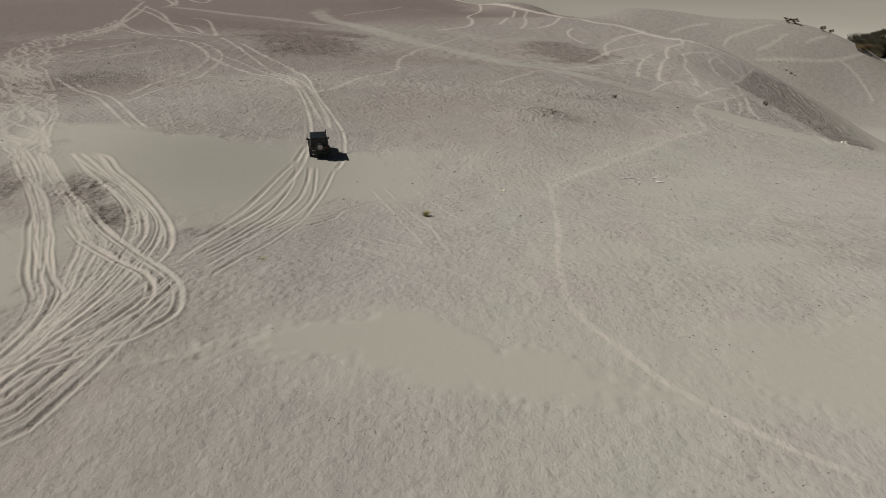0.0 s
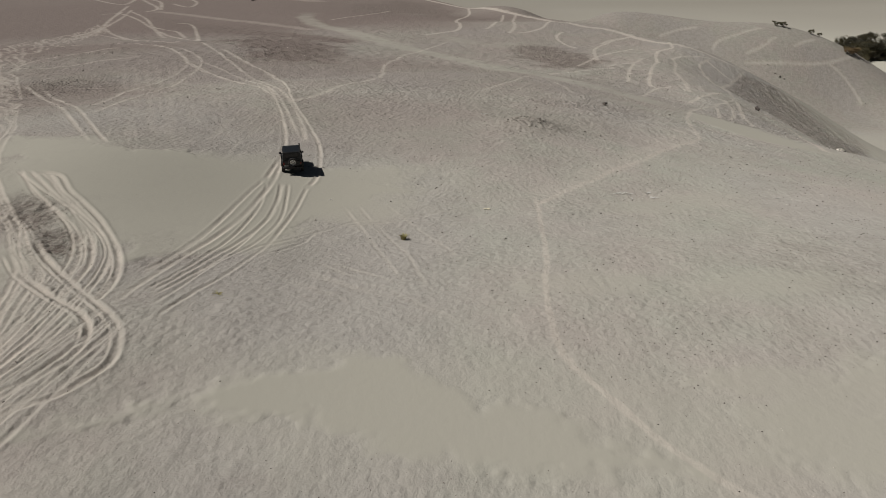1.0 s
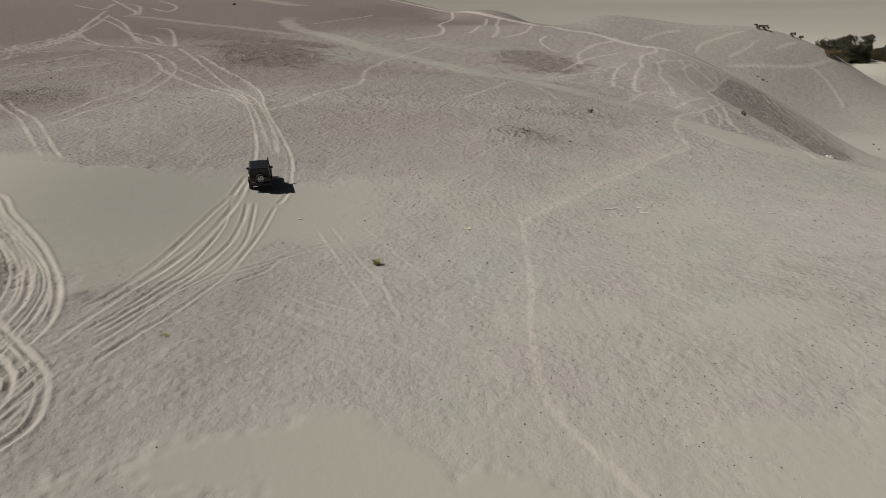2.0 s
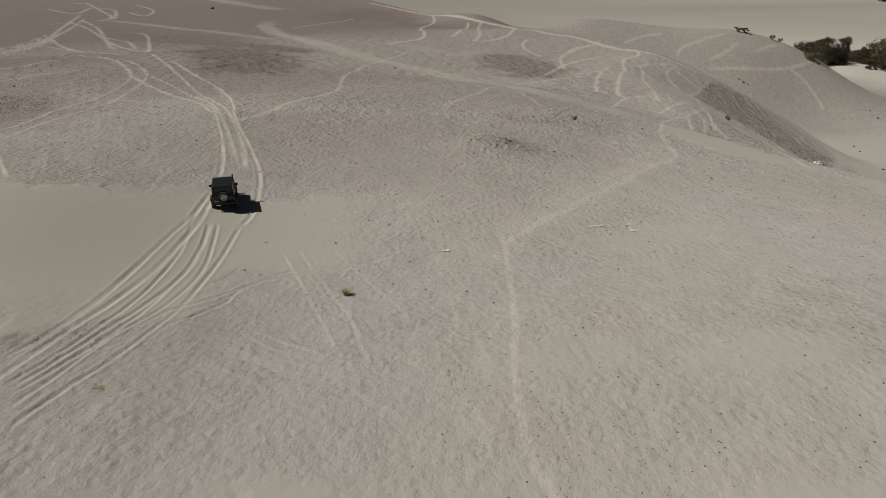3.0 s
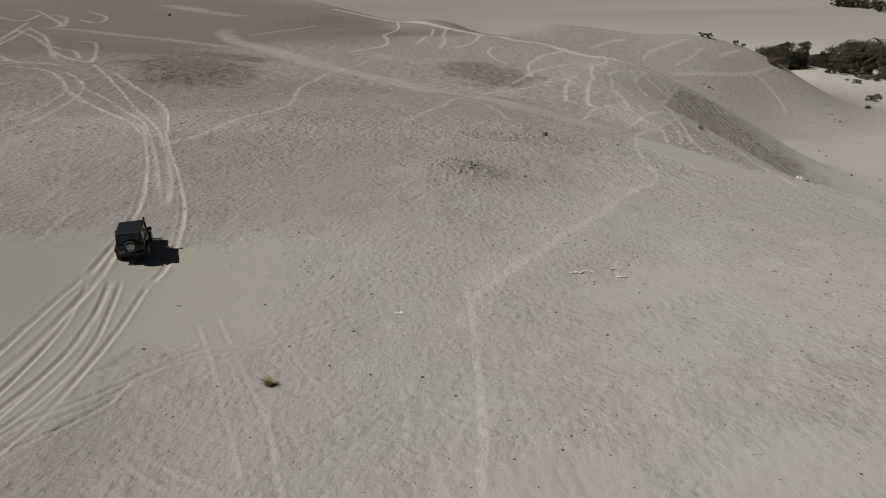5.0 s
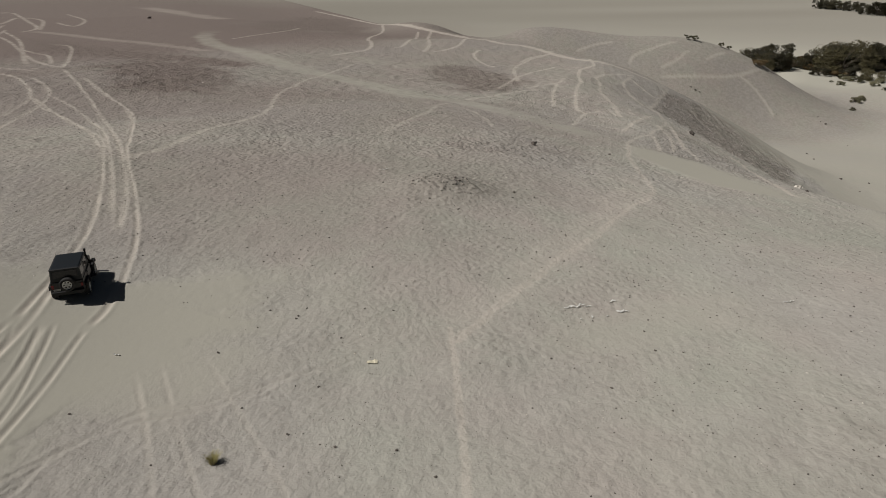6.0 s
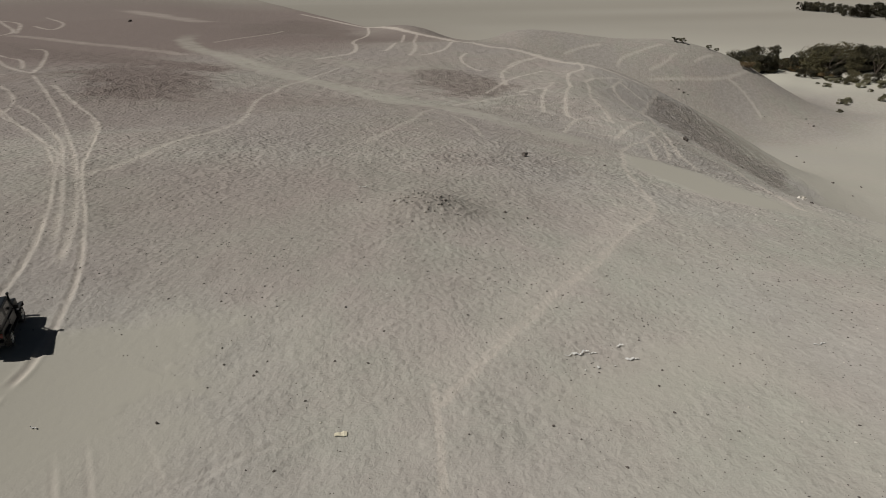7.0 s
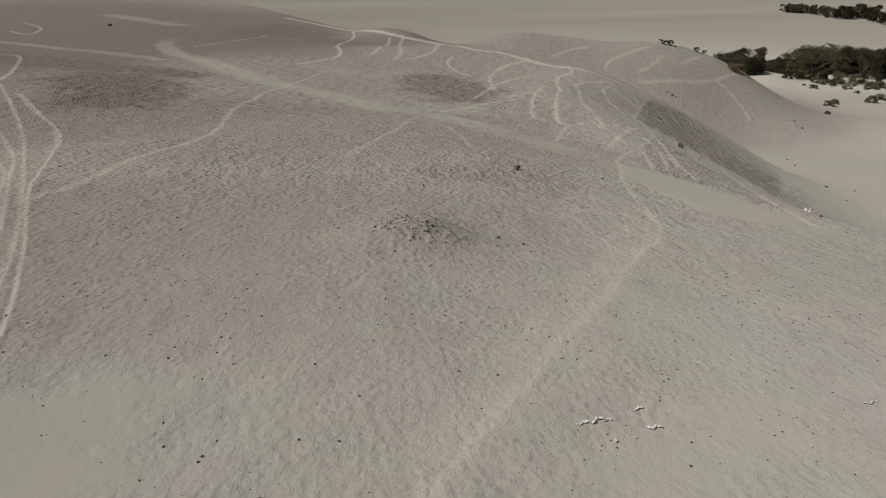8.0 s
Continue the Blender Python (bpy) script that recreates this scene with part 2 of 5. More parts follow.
# bundles of ruts crossing one another in the soft sand: both outer lines, and how many
BUNDLES = [
    ([(-150.4, 308.5), (-129.7, 245.4), (-125.8, 216.4), (-115.7, 184.5), (-96.6, 144), (-78, 110.4), (-49.3, 68.6), (-37.4, 52.6)],
     [(-122.1, 258.3), (-109.8, 213.8), (-99.6, 178.3), (-89, 150.4), (-75.8, 124.1), (-57.9, 95.5), (-40.6, 66.1), (-33.9, 52.8)], 7),
    ([(-91.2, 133.7), (-70.4, 103.6), (-47, 71), (-37.2, 58), (-31.6, 49.7)],
     [(-72.6, 116.7), (-55.5, 91), (-40.9, 66.2), (-36.6, 55.8), (-35, 49.5)], 4),
    ([(-38.1, 53.6), (-32.2, 45.7), (-28.3, 40.4), (-25.4, 35.8), (-22.8, 31.5), (-20.8, 27.9), (-19.3, 25.9), (-18.7, 23.9), (-18.7, 22)],
     [(-34.8, 51.6), (-29.3, 44.1), (-26.6, 40.2), (-23.7, 35.7), (-21.4, 31.4), (-19, 27.8), (-18.1, 26.7), (-17.7, 23.9), (-17.8, 21.3)], 4),
    ([(-33.3, 50.3), (-28.9, 44.1), (-25.6, 40.2), (-23.2, 36.6), (-21.2, 33.9), (-19.7, 29.9), (-18.5, 26.7), (-18, 23.7), (-17.8, 20.9)],
     [(-30.4, 47.5), (-25.6, 41.6), (-23.1, 38.9), (-20.9, 35.7), (-18.8, 33.1), (-17.7, 29.2), (-17.1, 26.1), (-17.3, 23.2), (-17.3, 20.5)], 5),
    ([(-30.1, 48.7), (-26.2, 44.5), (-23.3, 41.8), (-20.7, 38.7), (-19, 34.9), (-18.3, 31.4), (-17.7, 27.8), (-17.6, 24.1), (-17.8, 21.3)],
     [(-27.3, 48.4), (-23.9, 44.7), (-20.8, 41.7), (-17.7, 37.7), (-16, 33.8), (-15.5, 30.4), (-15.5, 26.7), (-16.1, 23.3), (-16.9, 19.9)], 6),
    ([(-14.5, 30.1), (-15.4, 25.9), (-16.4, 22.8), (-17.2, 20.4)],
     [(-12.6, 28.5), (-13.3, 23.4), (-14, 19.7), (-14.7, 16.4)], 5),
]
# two deep loops over them
LOOPS = [
    [(-22.9, 36.1), (-20.5, 33.2), (-17.7, 30.8), (-15.7, 29.3), (-14.5, 28), (-14, 26.8), (-13.9, 25.5), (-14.4, 24.2), (-15.2, 22.9), (-16.3, 21.9), (-17.4, 20.7)],
    [(-22.6, 38), (-20.4, 35.3), (-17.5, 32.3), (-15.5, 30.4), (-13.8, 28.7), (-13.1, 27.8), (-12.5, 26.4), (-12.3, 25.1), (-12.7, 23.9), (-13.3, 22.9), (-14.7, 21.9), (-16.1, 20.7), (-16.7, 19.5)],
    [(-28, 48.2), (-26, 47.5), (-24.2, 45.2), (-22.6, 43.6), (-20.2, 41), (-18, 37.9), (-16.4, 35.1), (-15.5, 32.5), (-15.3, 30.4)],
]
# older wheel marks
OLD = [
    [(-39.3, 76.6), (-40.4, 84.2), (-45.6, 101), (-45.6, 112.3), (-46.9, 125.7), (-50.3, 140.2), (-58.4, 156.5), (-70, 173.5), (-89.7, 189.4), (-102.5, 182.7)],
    [(-36.1, 71.2), (-36.6, 77.6), (-39.5, 94.5), (-42.3, 114.5), (-44.8, 130), (-48.1, 142.4), (-54, 154.4), (-60.8, 164.9)],
    [(-47.8, 141.6), (-37.8, 126.4), (-26.2, 103.2), (-19.8, 87.3), (-16.7, 78.6), (-13, 66.9)],
    [(-50.1, 140.2), (-41.6, 126.6), (-29.2, 105.5), (-21, 88.1), (-17.8, 79.6), (-14.7, 68.6)],
    [(-61.9, 183.5), (-38, 133.3), (-24.7, 102), (-16.7, 82.1), (-13.8, 72.7), (-11.5, 63.6)],
    [(-50.8, 164.6), (-43.1, 149.7), (-36.1, 137)],
]
OLD += [
    [(-31.1, 126), (-27.9, 119.4), (-22.5, 103.4), (-18.7, 89.9)],
    [(-122.3, 233.5), (-129.5, 260.9), (-147.8, 310.1), (-163.4, 353.6), (-191.6, 435.1)],
    [(-114.8, 213.9), (-119.3, 237.6), (-138.9, 288.3), (-154.9, 329), (-172.4, 382.1)],
    [(-120.2, 242.8), (-140.9, 296), (-153.2, 337.2), (-173.4, 397.5)],
    [(-120.6, 245.5), (-95.6, 213.7), (-74.9, 191.3), (-65, 191.8)],
    [(-138.2, 288.2), (-113.9, 244), (-88.4, 205), (-66.3, 180.7)],
    [(-175.4, 361.7), (-168.7, 370.8), (-136.1, 321.1), (-93.2, 239.1), (-63.8, 188.7)],
    [(-171.3, 389.4), (-139.7, 335.3), (-102.7, 255.3), (-84.9, 217.1)],
    [(-118.6, 313.6), (-106.2, 302.2), (-81.1, 235.9), (-64.5, 189)],
]
OLD += [
    [(-124.8, 299.9), (-106.3, 271.3), (-94.2, 253.4), (-76.9, 213.4)],
    [(-252.3, 544.2), (-240, 553.8), (-188.7, 459.8), (-162.7, 408.2), (-158.5, 380)],
    [(-241.6, 497), (-199.9, 446.1), (-215.1, 505), (-188.3, 476.4), (-155.8, 394.9)],
    [(-196.3, 537.8), (-161.3, 472), (-147.9, 419.1), (-169.8, 451.5)],
    [(-68, 113.1), (-48.7, 87), (-36.3, 68.6), (-28.1, 56.2)],
    [(-60.7, 106), (-41, 78.2), (-33.6, 66.9), (-26.4, 55.8)],
    [(-79, 125.8), (-80.5, 132.3), (-74.1, 133.2), (-68.5, 143.8), (-62.3, 150.1)],
    [(-58.8, 105.9), (-45.6, 107.8)],
    [(-80.7, 130.7), (-84.4, 143.4), (-81.9, 152.9), (-77.6, 173.5)],
]
OLD += [
    [(-5.3, 49.3), (-3.1, 43.6), (-1.0, 38.3), (0.0, 34.4), (0.8, 31.3)],
    [(-6.2, 48.6), (-4.0, 42.9), (-2.4, 38.1), (-1.5, 35.5), (-0.4, 32.4)],
    [(-3.3, 49.3), (-1.1, 44.7), (1.0, 40.1), (2.8, 35.5)],
    [(-6.5, 37.9), (-4.2, 35.9), (-2.4, 34.6), (-0.1, 32.4)],
    [(-6.7, 37.4), (-4.3, 35.1), (-2.5, 33.7)],
]
# marks almost blown over
FAINT = [
    [(-32.5, 75.8), (-26.0, 60.0), (-22.7, 52.3)],
    [(-52.3, 130.9), (-31.3, 76.3), (-23.8, 57.7)],
    [(-52.6, 139.1), (-31.4, 80.9), (-22.9, 58.5)],
    [(-51.7, 123.2), (-31.4, 72.3), (-24.5, 54.0)],
    [(-44.8, 123.2), (-26.9, 71.0), (-21.3, 56.6)],
    [(-20.2, 61.3), (-20.9, 74.3), (-19.6, 84.2)],
    [(-17.6, 56.7), (-18.6, 67.8), (-18.7, 79.6)],
    [(-21.0, 57.0), (-23.3, 56.4), (-25.4, 53.1)],
    [(-43.6, 131.2), (-22.6, 73.5), (-17.3, 60.5)],
    [(-60.5, 145.1), (-45.0, 108.6), (-30.5, 77.7), (-24.0, 64.4)],
    [(-53.7, 137.7), (-35.4, 93.8), (-24.8, 70.3)],
    [(-55.8, 137.9), (-37.1, 94.6), (-26.7, 71.7)],
    [(-44.1, 119.1), (-28.4, 80.8), (-22.4, 67.1)],
    [(-61.0, 138.4), (-41.2, 96.4), (-27.8, 69.3)],
    [(-27.3, 87.2), (-23.0, 75.0), (-21.1, 71.6)],
]
FAINT += [
    [(-18.6, 66.5), (-17.7, 74.3), (-17.5, 81.3)],
    [(-19.5, 72.0), (-18.8, 78.0), (-18.3, 82.3)],
    [(-17.2, 56.9), (-17.6, 65.0), (-17.2, 72.5)],
]
FAINT += [
    [(-11.9, 30.5), (-11.9, 28.6), (-11.9, 26.7)],
    [(-11.2, 30.2), (-11, 27.7), (-10.8, 25.5)],
    [(-10.7, 30.8), (-10.3, 27.5), (-9.9, 24.9)],
    [(-9.9, 32), (-9.6, 29.2), (-9.5, 27)],
    [(-8.7, 33.9), (-8, 32), (-7.4, 30.4)],
    [(-9, 32.6), (-8.7, 30.5), (-8.4, 28.3)],
    [(-4.8, 34), (-2.1, 33), (0.5, 30), (3.2, 27.5)],
    [(-7.8, 36), (-4.1, 33.5), (-0.8, 31.2)],
]
# a broad trodden track
CHURN = [
    [(-11.2, 33.6), (-10.5, 35.7), (-9.3, 38.4), (-7.5, 40.7), (-5.3, 43.7), (-1.7, 45.0), (2.9, 47.2), (6.2, 49.0), (8.7, 50.5)],
]
# foot paths over the plateau
PATHS = [
    [(8.5, 49.9), (8.0, 43.2), (7.2, 36.9), (6.1, 30.2), (6.0, 26.0), (7.0, 23.4), (8.1, 21.3), (9.3, 19.6), (10.5, 18.2), (11.8, 16.8), (13.1, 15.7), (13.9, 15.1)],
    [(8.8, 48.6), (10.6, 50.8), (12.9, 53.5), (15.4, 56.4), (18.1, 59.2), (21.8, 63.3), (25.2, 67.5), (31.4, 75), (32.8, 78.9), (33.5, 82.6), (35.4, 88.2), (38.3, 95.9), (43, 107.2), (46.5, 114.2), (50.9, 120.8), (54.9, 125.1), (60.1, 132.5), (67.1, 144), (70.1, 151.2)],
]
PATHS += [
    [(-15.9, 82.9), (-14.7, 84.9), (-13.8, 88.3), (-12.3, 95), (-10.7, 101), (-9.1, 109.4), (-8.2, 117.7), (-9.2, 131.8), (-9.4, 149.1), (-7, 170.3), (-4.1, 183.1), (-0.6, 196.6), (5.2, 217.8)],
    [(8.1, 96.8), (9.5, 102.1), (12.2, 110.3), (16.3, 123), (19.2, 136.8), (22.1, 142.2)],
    [(23.7, 133.3), (24.2, 120.8), (23.5, 107.6)],
    [(70.9, 152.1), (71.5, 144), (70.6, 138.9), (70.6, 131.7), (68.5, 119.4), (57.2, 96.6), (51.8, 84.3), (51.2, 81.8)],
    [(68.9, 148.7), (74, 161.5), (74, 165.6), (88.6, 192.7), (94, 201.4), (101.9, 213.2)],
]
PATHS += [
    [(74, 165.6), (74.3, 173), (79.7, 191.8), (81.3, 199.8), (84.8, 206.1), (89.2, 212.2)],
    [(87.7, 209.4), (88.5, 205.5), (89.5, 201), (90.9, 198.8)],
    [(73, 200.3), (77.8, 206.2), (84.2, 211.2), (90, 214)],
    [(73, 200.3), (71.7, 193.4), (65, 175.4), (61.6, 162.2), (60.1, 154.7), (56.8, 144.5), (55.9, 140.5)],
    [(86.8, 245.2), (81.4, 224.4), (77.3, 216.8), (72.2, 210.9), (67.3, 198.5), (65.5, 190.9)],
    [(63.3, 192.7), (61.8, 194), (57, 184.7), (53.6, 182.4), (47.4, 178.3)],
    [(55.8, 182), (51.2, 169.9), (44.8, 148.6)],
    [(65.5, 190.9), (58.9, 175.6), (49.8, 149.3), (49.1, 141.8)],
]
PATHS += [
    [(55.9, 140.5), (53.9, 145.4), (47.8, 139.7), (40.9, 124.9)],
    [(49.9, 125.1), (56.8, 136), (66.3, 148.8)],
    [(43.5, 129.3), (45.8, 127.4), (49.8, 127.4)],
    [(59.4, 233.1), (66.4, 244.7), (75.5, 255), (79.2, 262.5)],
    [(76.6, 255.2), (65.2, 240.6), (54.3, 219.5), (49.9, 202.3), (48, 191.2)],
    [(50, 257.1), (46.1, 246.8), (45.1, 234.5), (45.9, 223.6), (47.3, 220.1)],
    [(28, 154.6), (36.6, 164.4), (46.8, 173.7), (51.7, 171.6)],
    [(39.3, 176.3), (50.9, 199.9), (66.3, 218.8)],
    [(24, 443.3), (22.2, 398.5), (17, 359.6), (11.8, 317), (11.7, 269.8), (9.3, 253.8), (3.6, 245.9), (-1.7, 237.6)],
]
PATHS += [
    [(44.9, 361.2), (37.1, 308.1), (33.1, 267.6), (29.3, 251.7)],
    [(38.9, 367.3), (32, 310.5), (23.9, 268), (20.3, 261)],
    [(50.5, 289.2), (44.7, 268.1), (39, 257.8), (33.1, 250.8)],
    [(-47.7, 328), (-37.5, 362.1), (-26.1, 423.5)],
    [(61.9, 137.3), (59.5, 128), (55.2, 117.4), (51.1, 109.3)],
    [(66.4, 140.3), (60, 124.6), (55.5, 113.8)],
    [(57.9, 121.1), (55.3, 111.9), (52.5, 104.4)],
    [(54.3, 122.8), (51.6, 115.5), (48.4, 108.1)],
]
# paths on the hill behind
HILL_PATHS = [
    [(160, 376), (163.6, 379.6), (174.7, 382.5), (190.1, 386.4)],
    [(176.3, 369.1), (187.6, 372.7), (192.4, 376.2), (195, 377.3)],
    [(174.2, 363.8), (183.5, 362.4), (206.2, 360.9), (224.8, 363.5), (243.5, 373.3)],
    [(220.1, 361.1), (224.5, 355.7), (227.4, 347.6), (228, 342.3), (228.3, 338.5)],
    [(133.4, 389.5), (144.3, 392), (154.9, 393.1)],
    [(204, 371.4), (217.6, 377.5)],
]
# broad strips of blown sand
BANDS = [
    [(-67, 392), (-66, 366), (-62.1, 338.6), (-51.3, 303.6), (-37.3, 266.5), (-20.6, 223.9), (-9.2, 199.3), (-0.3, 184.9), (11, 168.3), (18.1, 153.6), (26.1, 146.8), (32.7, 129.7), (38.2, 117.2), (41.1, 113.1), (44.1, 111.1)],
    [(43.9, 110.1), (45.7, 104.5), (47.9, 96.9), (48.1, 88.8), (48.9, 84.1), (50.3, 81.5)],
    [(-1.7, 237.6), (5.3, 231.3), (11.8, 222), (21.3, 215.7), (32.6, 226.1)],
    [(-170.8, 623.3), (-138.8, 575.8), (-111.4, 527.7), (-86.7, 488.2)],
    [(-162.2, 392.6), (-128.6, 360.2), (-102.3, 333), (-71.5, 303.4), (-45.9, 262.4)],
]
BANDS += [
    [(-27.1, 638.6), (14.4, 492.5), (37.2, 397.3), (52, 340), (59.2, 281.4), (72.8, 268.2), (81.1, 240.7), (91, 225.5), (99.7, 214.4)],
]

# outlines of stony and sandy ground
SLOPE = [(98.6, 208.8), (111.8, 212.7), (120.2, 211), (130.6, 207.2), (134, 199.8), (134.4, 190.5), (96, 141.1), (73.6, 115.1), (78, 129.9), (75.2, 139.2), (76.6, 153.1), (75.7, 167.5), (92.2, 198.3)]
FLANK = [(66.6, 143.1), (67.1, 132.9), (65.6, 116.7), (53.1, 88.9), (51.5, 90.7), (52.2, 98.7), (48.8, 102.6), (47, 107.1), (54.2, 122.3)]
STRIP = [(43.5, 108.1), (47.7, 106.8), (50.4, 101.2), (50.2, 92.1), (50.4, 85.2), (49.8, 80.9), (45, 80.5), (41.1, 83.1), (40.1, 89.4), (39.3, 96.3)]
FRONT = [(25.9, 213.2), (34.4, 226.4), (45.4, 211.5), (49.4, 191.1), (39.2, 170), (30.4, 172.1), (25.8, 186.9)]
CREST = [(-54.4, 447.1), (-26.8, 547.3), (-5.3, 520), (13.3, 447.7), (32.2, 325.8), (15.2, 311.5), (-12.4, 401.8), (-32.2, 388.5)]
SPECKLE = [(43.4, 176.5), (54.4, 180.3), (58.5, 157), (44.3, 128.7), (34.6, 126.3), (31.9, 148.2)]
SWALE = [(-141.8, 346.3), (-110.2, 317.9), (-75.1, 280.8), (-40.2, 235.1), (-21.4, 206.4), (-24.2, 189.6), (-47, 212.7), (-80.2, 248.4), (-114.4, 284.7)]
RUST = [(-59.6, 192.3), (-60.1, 231.8), (-35.3, 211.6), (-21.8, 168.7), (-21.4, 144.9), (-30.6, 141.6), (-41.9, 148.6)]
EAST = [(22.3, 97.5), (27.2, 103.1), (32.4, 98.8), (31.3, 88.8), (26, 81.1), (23, 84.1), (20.8, 88.6)]
POOL_SOUTH = [(-8.7, 22.8), (-7.9, 24.2), (-5.8, 25.2), (-2.8, 25.8), (-0.6, 25.9), (0.4, 24.8), (2.8, 22.9), (6.1, 21.7), (8.8, 19.9), (9.4, 19.1), (6.5, 18.7), (3.5, 19.2), (0.3, 19.9), (-1.9, 20.8), (-3.3, 21.7), (-6.1, 21.9)]
POOL_TAIL = [(-13.7, 20.8), (-11.3, 22), (-9.3, 23.1), (-8.3, 23), (-10.4, 21.5), (-12.5, 20.7)]
POOL_EAST = [(11.5, 22.4), (13.8, 24.3), (17.3, 25.1), (21.5, 26.8), (24.3, 27.2), (18.5, 19.2), (16.3, 18.8), (14, 19), (12.3, 20), (11.7, 21.2)]
POOL_MAIN = [(-38.4, 62), (-30.2, 57.4), (-24, 54.7), (-20.3, 56.7), (-16.9, 53.8), (-12.4, 52.7), (-8.2, 53.8), (-1.9, 53.3), (-3.9, 49.9), (-7.6, 46.1), (-8.7, 40.3), (-10.4, 37.9), (-13.1, 37.2), (-16.3, 35.5), (-19.1, 42.8), (-21.5, 46.5), (-25.9, 49.6), (-30.8, 50.9)]
POOL_WEST = [(-30.3, 36.4), (-26.9, 35.6), (-24.3, 34.1), (-21.9, 30), (-20, 26.7), (-19.8, 25.4), (-22, 24.8)]
SIDE = [(193.0, 268.4), (150.0, 205.0), (125.0, 165.0), (95.0, 130.0), (73.1, 100.9), (52.0, 70.0), (99.7, 118.8), (153.8, 194.4), (201.4, 270.4)]


def reaches():
    out = [1.0]
    while out[-1] < 4300:
        r = out[-1]
        out.append(r + (1.2 if r < 14 else r * (0.003 if r < 70 else 0.0036 if r < 110 else 0.0032 if r < 240 else 0.005 if r < 345 else 0.0027 if r < 455 else 0.009 if r < 620 else 0.012 if r < 1200 else 0.05)))
    return np.array(out)


LEFT, RIGHT, CY = radians(-47), radians(48), 4.0
N = 1000   # columns of the fine part
REACH = reaches()
TURN = np.concatenate([np.linspace(LEFT, RIGHT, N), np.linspace(RIGHT, 2 * math.pi + LEFT, 72)[1:-1]])
RR, AA = np.meshgrid(REACH, TURN, indexing="ij")
GX, GY = RR * np.sin(AA), CY + RR * np.cos(AA)
LATTICE = np.random.RandomState(7).rand(64, 256, 256)


def vnoise(x, y, size, seed):
    """Smooth random values from 0 to 1, in patches of that size."""
    g = LATTICE[seed % 64]
    u, v = x / size, y / size
    i, j = np.floor(u).astype(int), np.floor(v).astype(int)
    a, b = sstep(u - i), sstep(v - j)
    i0, i1, j0, j1 = i & 255, (i + 1) & 255, j & 255, (j + 1) & 255
    return (g[i0, j0] * (1 - a) + g[i1, j0] * a) * (1 - b) + (g[i0, j1] * (1 - a) + g[i1, j1] * a) * b


def curve(points, step=0.5):
    """A smooth line through points."""
    p = np.array([points[0], *points, points[-1]], float)
    out = []
    for k in range(1, len(p) - 2):
        a, b, c, d = p[k - 1: k + 3]
        m = max(2, int(np.hypot(*(c - b)) / step))
        t = (np.arange(m) / m)[:, None]
        out.append(0.5 * (2 * b + (c - a) * t + (2 * a - 5 * b + 4 * c - d) * t ** 2 + (3 * b - a - 3 * c + d) * t ** 3))
    return np.vstack([*out, p[-1:]])


def beside(line, off):
    """The same line, off metres to its right."""
    d = np.gradient(line, axis=0)
    d /= np.maximum(np.hypot(d[:, 0], d[:, 1]), 1e-6)[:, None]
    return line + np.stack([d[:, 1], -d[:, 0]], -1) * off


def near(line, wide):
    """The part of the sheet near a line, and its distance from it."""
    lx, ly = line[:, 0], line[:, 1] - CY
    lr, la = np.hypot(lx, ly), np.arctan2(lx, ly)
    r0, r1 = np.searchsorted(REACH, (lr.min() - wide, lr.max() + wide))
    pad = wide / max(lr.min(), 2)
    a0, a1 = np.searchsorted(TURN[:N], (la.min() - pad, la.max() + pad))
    part = (slice(max(r0 - 1, 0), r1 + 1), slice(max(a0 - 1, 0), min(a1 + 1, N)))
    x, y = GX[part], GY[part]
    best = np.full(x.shape, 1e9)
    if best.size == 0:
        return part, best
    along = np.zeros(x.shape)
    for k in range(len(line) - 1):
        p, q = line[k], line[k + 1]
        rr0, rr1 = np.searchsorted(REACH, (min(lr[k], lr[k + 1]) - wide, max(lr[k], lr[k + 1]) + wide))
        pd = wide / max(min(lr[k], lr[k + 1]), 2)
        aa0, aa1 = np.searchsorted(TURN[:N], (min(la[k], la[k + 1]) - pd, max(la[k], la[k + 1]) + pd))
        s = (slice(max(rr0 - 1 - part[0].start, 0), max(rr1 + 1 - part[0].start, 0)), slice(max(aa0 - 1 - part[1].start, 0), max(aa1 + 1 - part[1].start, 0)))
        sx, sy = x[s], y[s]
        if sx.size == 0:
            continue
        d = q - p
        t = np.clip(((sx - p[0]) * d[0] + (sy - p[1]) * d[1]) / max(d @ d, 1e-9), 0, 1)
        best[s] = np.minimum(best[s], np.hypot(sx - p[0] - t * d[0], sy - p[1] - t * d[1]))
    return part, best


fine, dark, trace, red, pale, cut, rim = (np.zeros(GX.shape) for _ in range(7))


def wheel_mark(line, half, deep, strong, seed, fade=1.0):
    """A rut with raised rims, broken by patches, and its paler churned sand."""
    part, d = near(line, half * 4)
    if d.size == 0:
        return
    x, y = GX[part], GY[part]
    worn = 0.45 + 0.75 * vnoise(x, y, 3.1, seed) + 0.35 * (vnoise(x, y, 0.7, seed + 1) - 0.5)
    ends = np.minimum(np.hypot(x - line[0, 0], y - line[0, 1]), np.hypot(x - line[-1, 0], y - line[-1, 1]))
    worn = worn * sstep(ends / (3.5 * fade))
    cut[part] = np.maximum(cut[part], deep * np.exp(-((d / half) ** 2)) * worn)
    rim[part] = np.maximum(rim[part], 0.6 * deep * np.exp(-(((d - 1.75 * half) / (0.7 * half)) ** 2)) * worn)
    trace[part] = np.maximum(trace[part], strong * np.clip(worn, 0, 1.1) * np.exp(-((d / (1.6 * half)) ** 4)))


